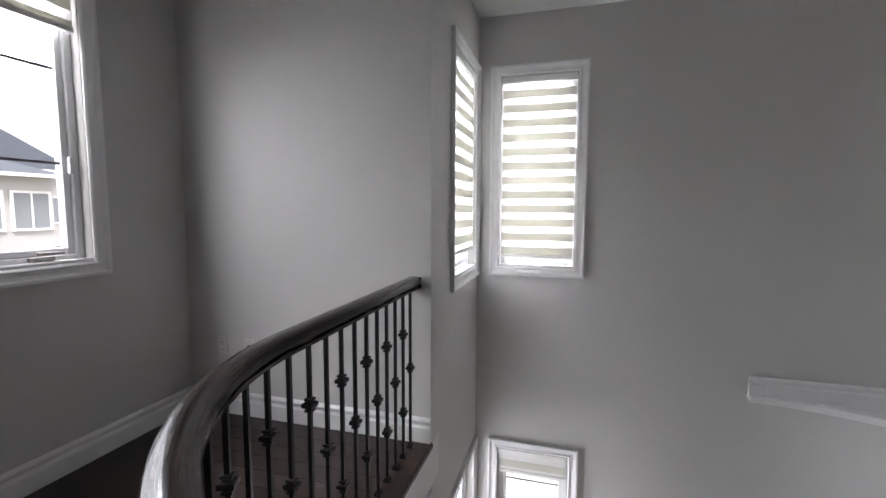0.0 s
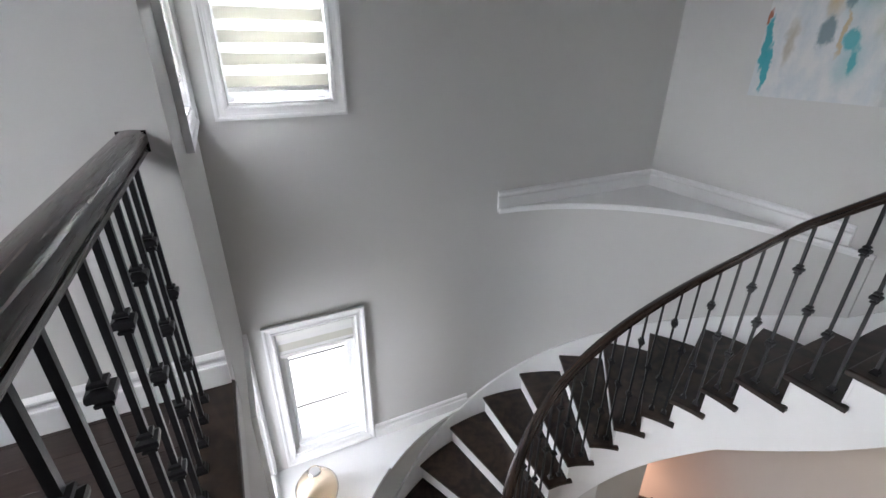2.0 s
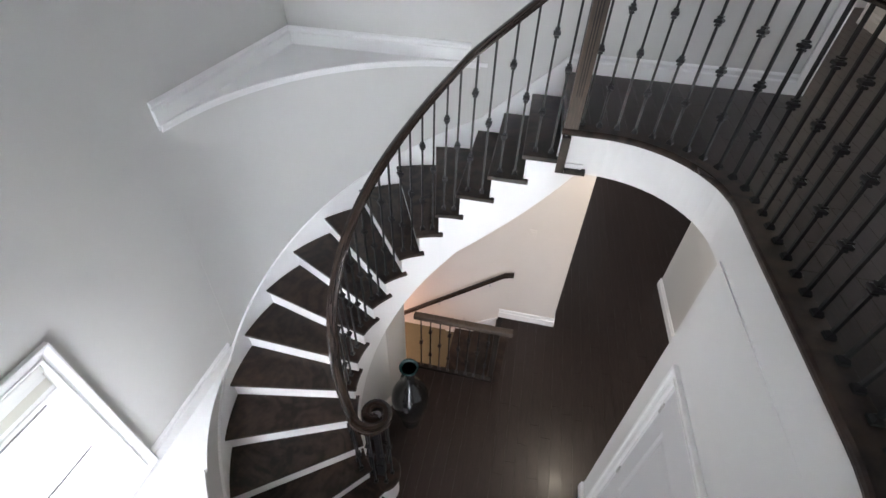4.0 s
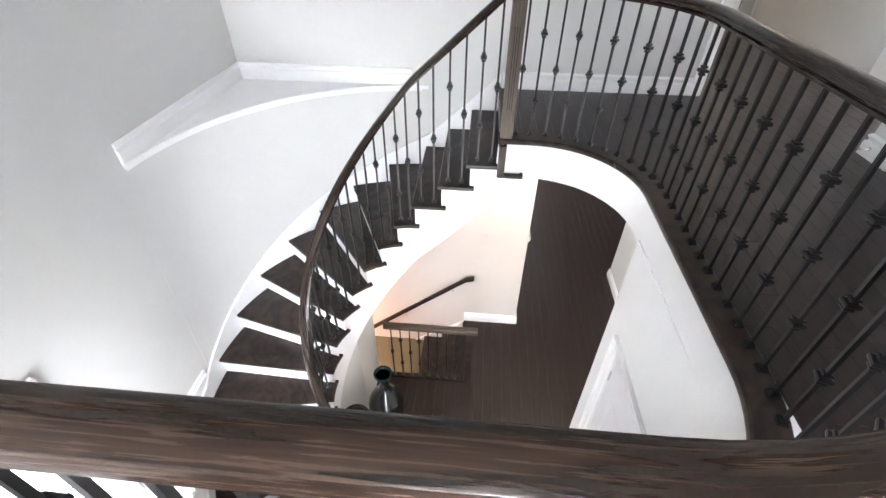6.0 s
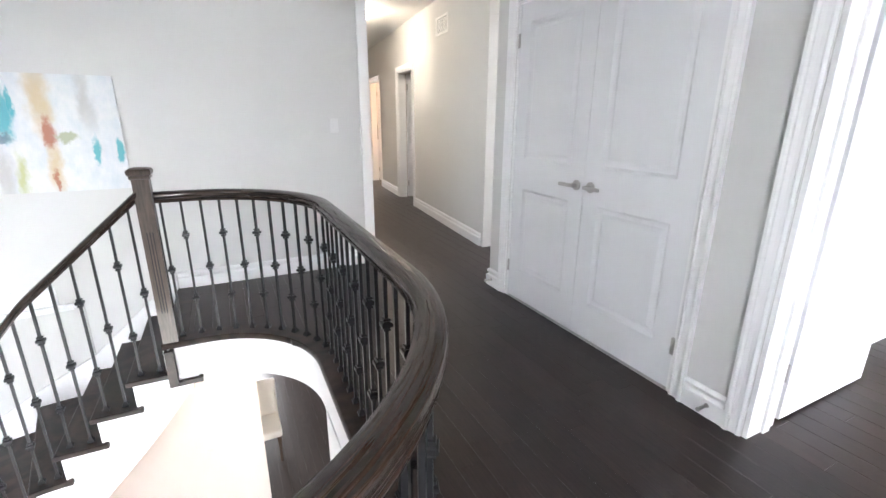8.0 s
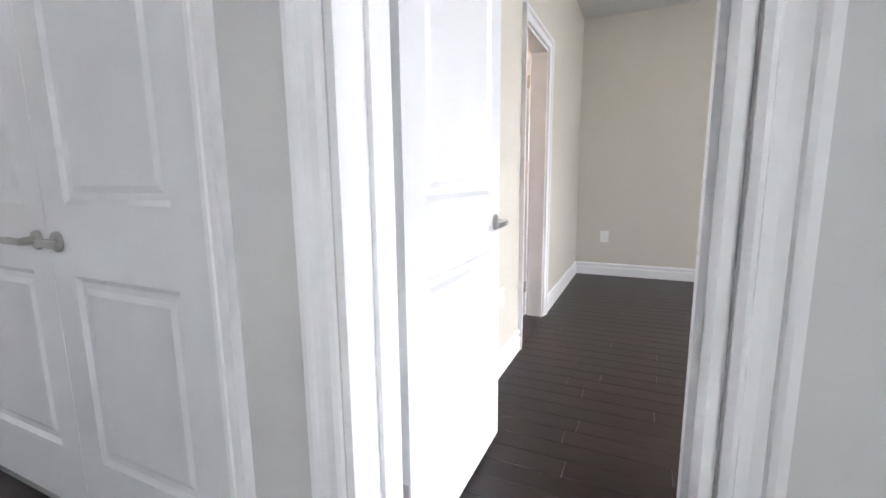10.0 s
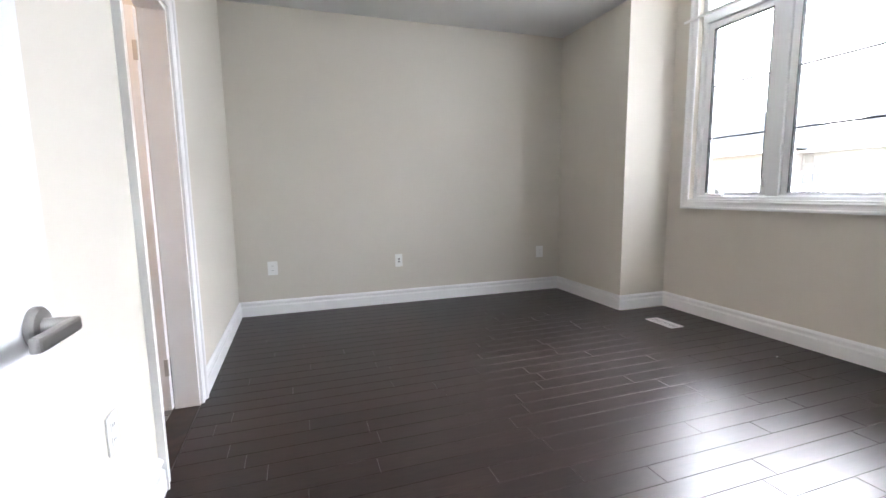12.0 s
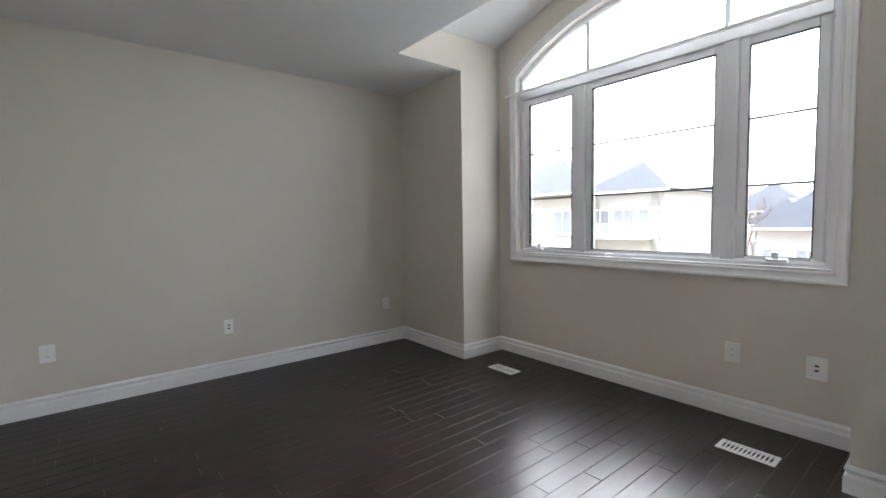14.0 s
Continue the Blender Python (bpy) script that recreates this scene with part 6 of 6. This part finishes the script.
def well(y):
    """Span of the stairwell opening at y, or None."""
    if y <= 0.715:
        return None
    a, b = X_W, 2.09
    if y < NOSE_C1[1]:
        a = NOSE_C1[0] - math.sqrt(max(NOSE_R1 ** 2 - (y - NOSE_C1[1]) ** 2, 0))
    if y < NOSE_C2[1]:
        b = NOSE_C2[0] + math.sqrt(max(NOSE_R2 ** 2 - (y - NOSE_C2[1]) ** 2, 0))
    return a, b


def board(bm, xa0, xa1, xb0, xb1, y0, y1, z, t=0.012, g=0.0003, e=0.0019):
    """A floor board with eased edges; its ends may run at a slant."""
    e = e if y0 < -1.1 and z > -1 else e * 0.45 if z > -1 else e * 0.15
    y0, y1 = y0 + g, y1 - g
    lo = [(xa0 + g, y0), (xa1 - g, y0), (xb1 - g, y1), (xb0 + g, y1)]
    hi = [(xa0 + g + e, y0 + e), (xa1 - g - e, y0 + e), (xb1 - g - e, y1 - e), (xb0 + g + e, y1 - e)]
    a, b, c = [[bm.verts.new((x, y, zz)) for x, y in pts] for pts, zz in ((lo, z - t), (lo, z - e), (hi, z))]
    bm.faces.new(c)
    for p, q in ((a, b), (b, c)):
        for i in range(4):
            bm.faces.new((p[i], p[(i + 1) % 4], q[(i + 1) % 4], q[i]))


def lay(parent, spans, y0, y1, z, seed, count=300):
    """Boards along x over spans(ya, yb) -> list of (xa0, xa1, xb0, xb1); the first count are parts, the rest joined."""
    rnd = random.Random(seed)
    rest, made = bmesh.new(), 0
    y = y0
    while y < y1 - 0.01:
        yb = min(y + PW, y1)
        for xa0, xa1, xb0, xb1 in spans(y, yb):
            x = min(xa0, xb0) - rnd.uniform(0, 0.9)
            while x < max(xa1, xb1):
                L = rnd.uniform(0.5, 1.3)
                c0a, c0b, c1a, c1b = max(x, xa0), max(x, xb0), min(x + L, xa1), min(x + L, xb1)
                x += L
                if c1a - c0a < 0.02 or c1b - c0b < 0.02:
                    continue
                made += 1
                if made <= count:
                    bm = bmesh.new()
                    board(bm, c0a, c1a, c0b, c1b, y, yb, z)
                    part("plank", bm, M_FLOOR, parent)
                else:
                    board(rest, c0a, c1a, c0b, c1b, y, yb, z)
        y = yb
    if len(rest.verts):
        tagged(part("planks", rest, M_FLOOR, parent), kind="stuff")
    else:
        rest.free()


bed_floor = structure("floor_bedroom", boxed(BX0, BX1, BY0, BY1 + 0.0, -0.0128, -0.0118), M_SEAM, "dark stained oak plank floor of the bedroom", "floor")


def bed_span(a, b):
    x0 = BXW if a > BYA - 0.01 and b < BYB + 0.05 else BX0
    return [(x0, BX1, x0, BX1)]


lay(bed_floor, bed_span, BY0, BY1, 0, 5)
loft_floor = structure("floor_landing", boxed(X_LOFT, X_LOFT + 0.2, -0.80, Y_BACK, -0.0128, -0.0118), M_SEAM, "dark stained oak plank floor of the landing", "floor")


def loft_span(a, b):
    wa, wb = well(a), well(b)
    out = []
    east = 2.12 if b < -0.80 else X_E
    if wa and wb:
        out.append((X_LOFT, wa[0] - 0.08, X_LOFT, wb[0] - 0.08))
        if b < 1.50:
            out.append((wa[1] + 0.08, east, wb[1] + 0.08, east))
    elif b > 0.63:
        out.append((X_LOFT, 0.36 - 0.30, X_LOFT, 0.36 - 0.36))
        out.append((1.49 + 0.20, east, 1.49 + 0.28, east))
        out.append((0.06, 1.69, 0.0, 1.77)) if b < 0.64 else None
    else:
        out.append((X_LOFT, east, X_LOFT, east))
    return out


def hall_span(a, b):
    return [(2.12 if b <= -0.79 else 3.10, 10.3, 2.12 if b <= -0.79 else 3.10, 10.3)]


lay(loft_floor, loft_span, -0.80, Y_BACK, 0, 8)
hall_floor = structure("floor_hall", boxed(2.2, 10.3, -4.5, -0.12, -0.0128, -0.0122), M_SEAM, "dark stained oak plank floor of the hall", "floor")
lay(hall_floor, hall_span, -0.80 - 34 * PW, -0.12, 0, 3, 0)
door_floor = structure("floor_doorway", boxed(-0.571, 0.066, -1.0, -0.80, -0.0128, -0.0118), M_SEAM, "dark oak floor in the bedroom doorway", "floor")
lay(door_floor, lambda a, b: [(-0.571, 0.066, -0.571, 0.066)], -1.0, -0.80, 0, 2)
low_floor = structure("floor_lower", boxed(1.4, 2.3, 0.0, 0.9, LOW - 0.0125, LOW - 0.0120), M_SEAM, "dark stained oak plank floor of the lower storey", "floor")


def low_span(a, b):
    return [(-2.3, 8.9, -2.3, 8.9)] if b < 1.0 else [(-2.3, 3.26, -2.3, 3.26), (3.38, 8.9, 3.38, 8.9)] if b < 1.71 else [(-2.3, 2.36, -2.3, 2.36), (3.38, 8.9, 3.38, 8.9)]


lay(low_floor, low_span, -3.0, Y_N, LOW, 4, 0)
n = 0
for i in range(3):
    for j in range(5):
        x, y = BX1 + 0.13 + 0.3 * i, -3.75 + 0.3 * j
        part("tile", boxed(x + 0.002, x + 0.298, y + 0.002, y + 0.298, -0.004, 0.0), M_TILE, tiles)
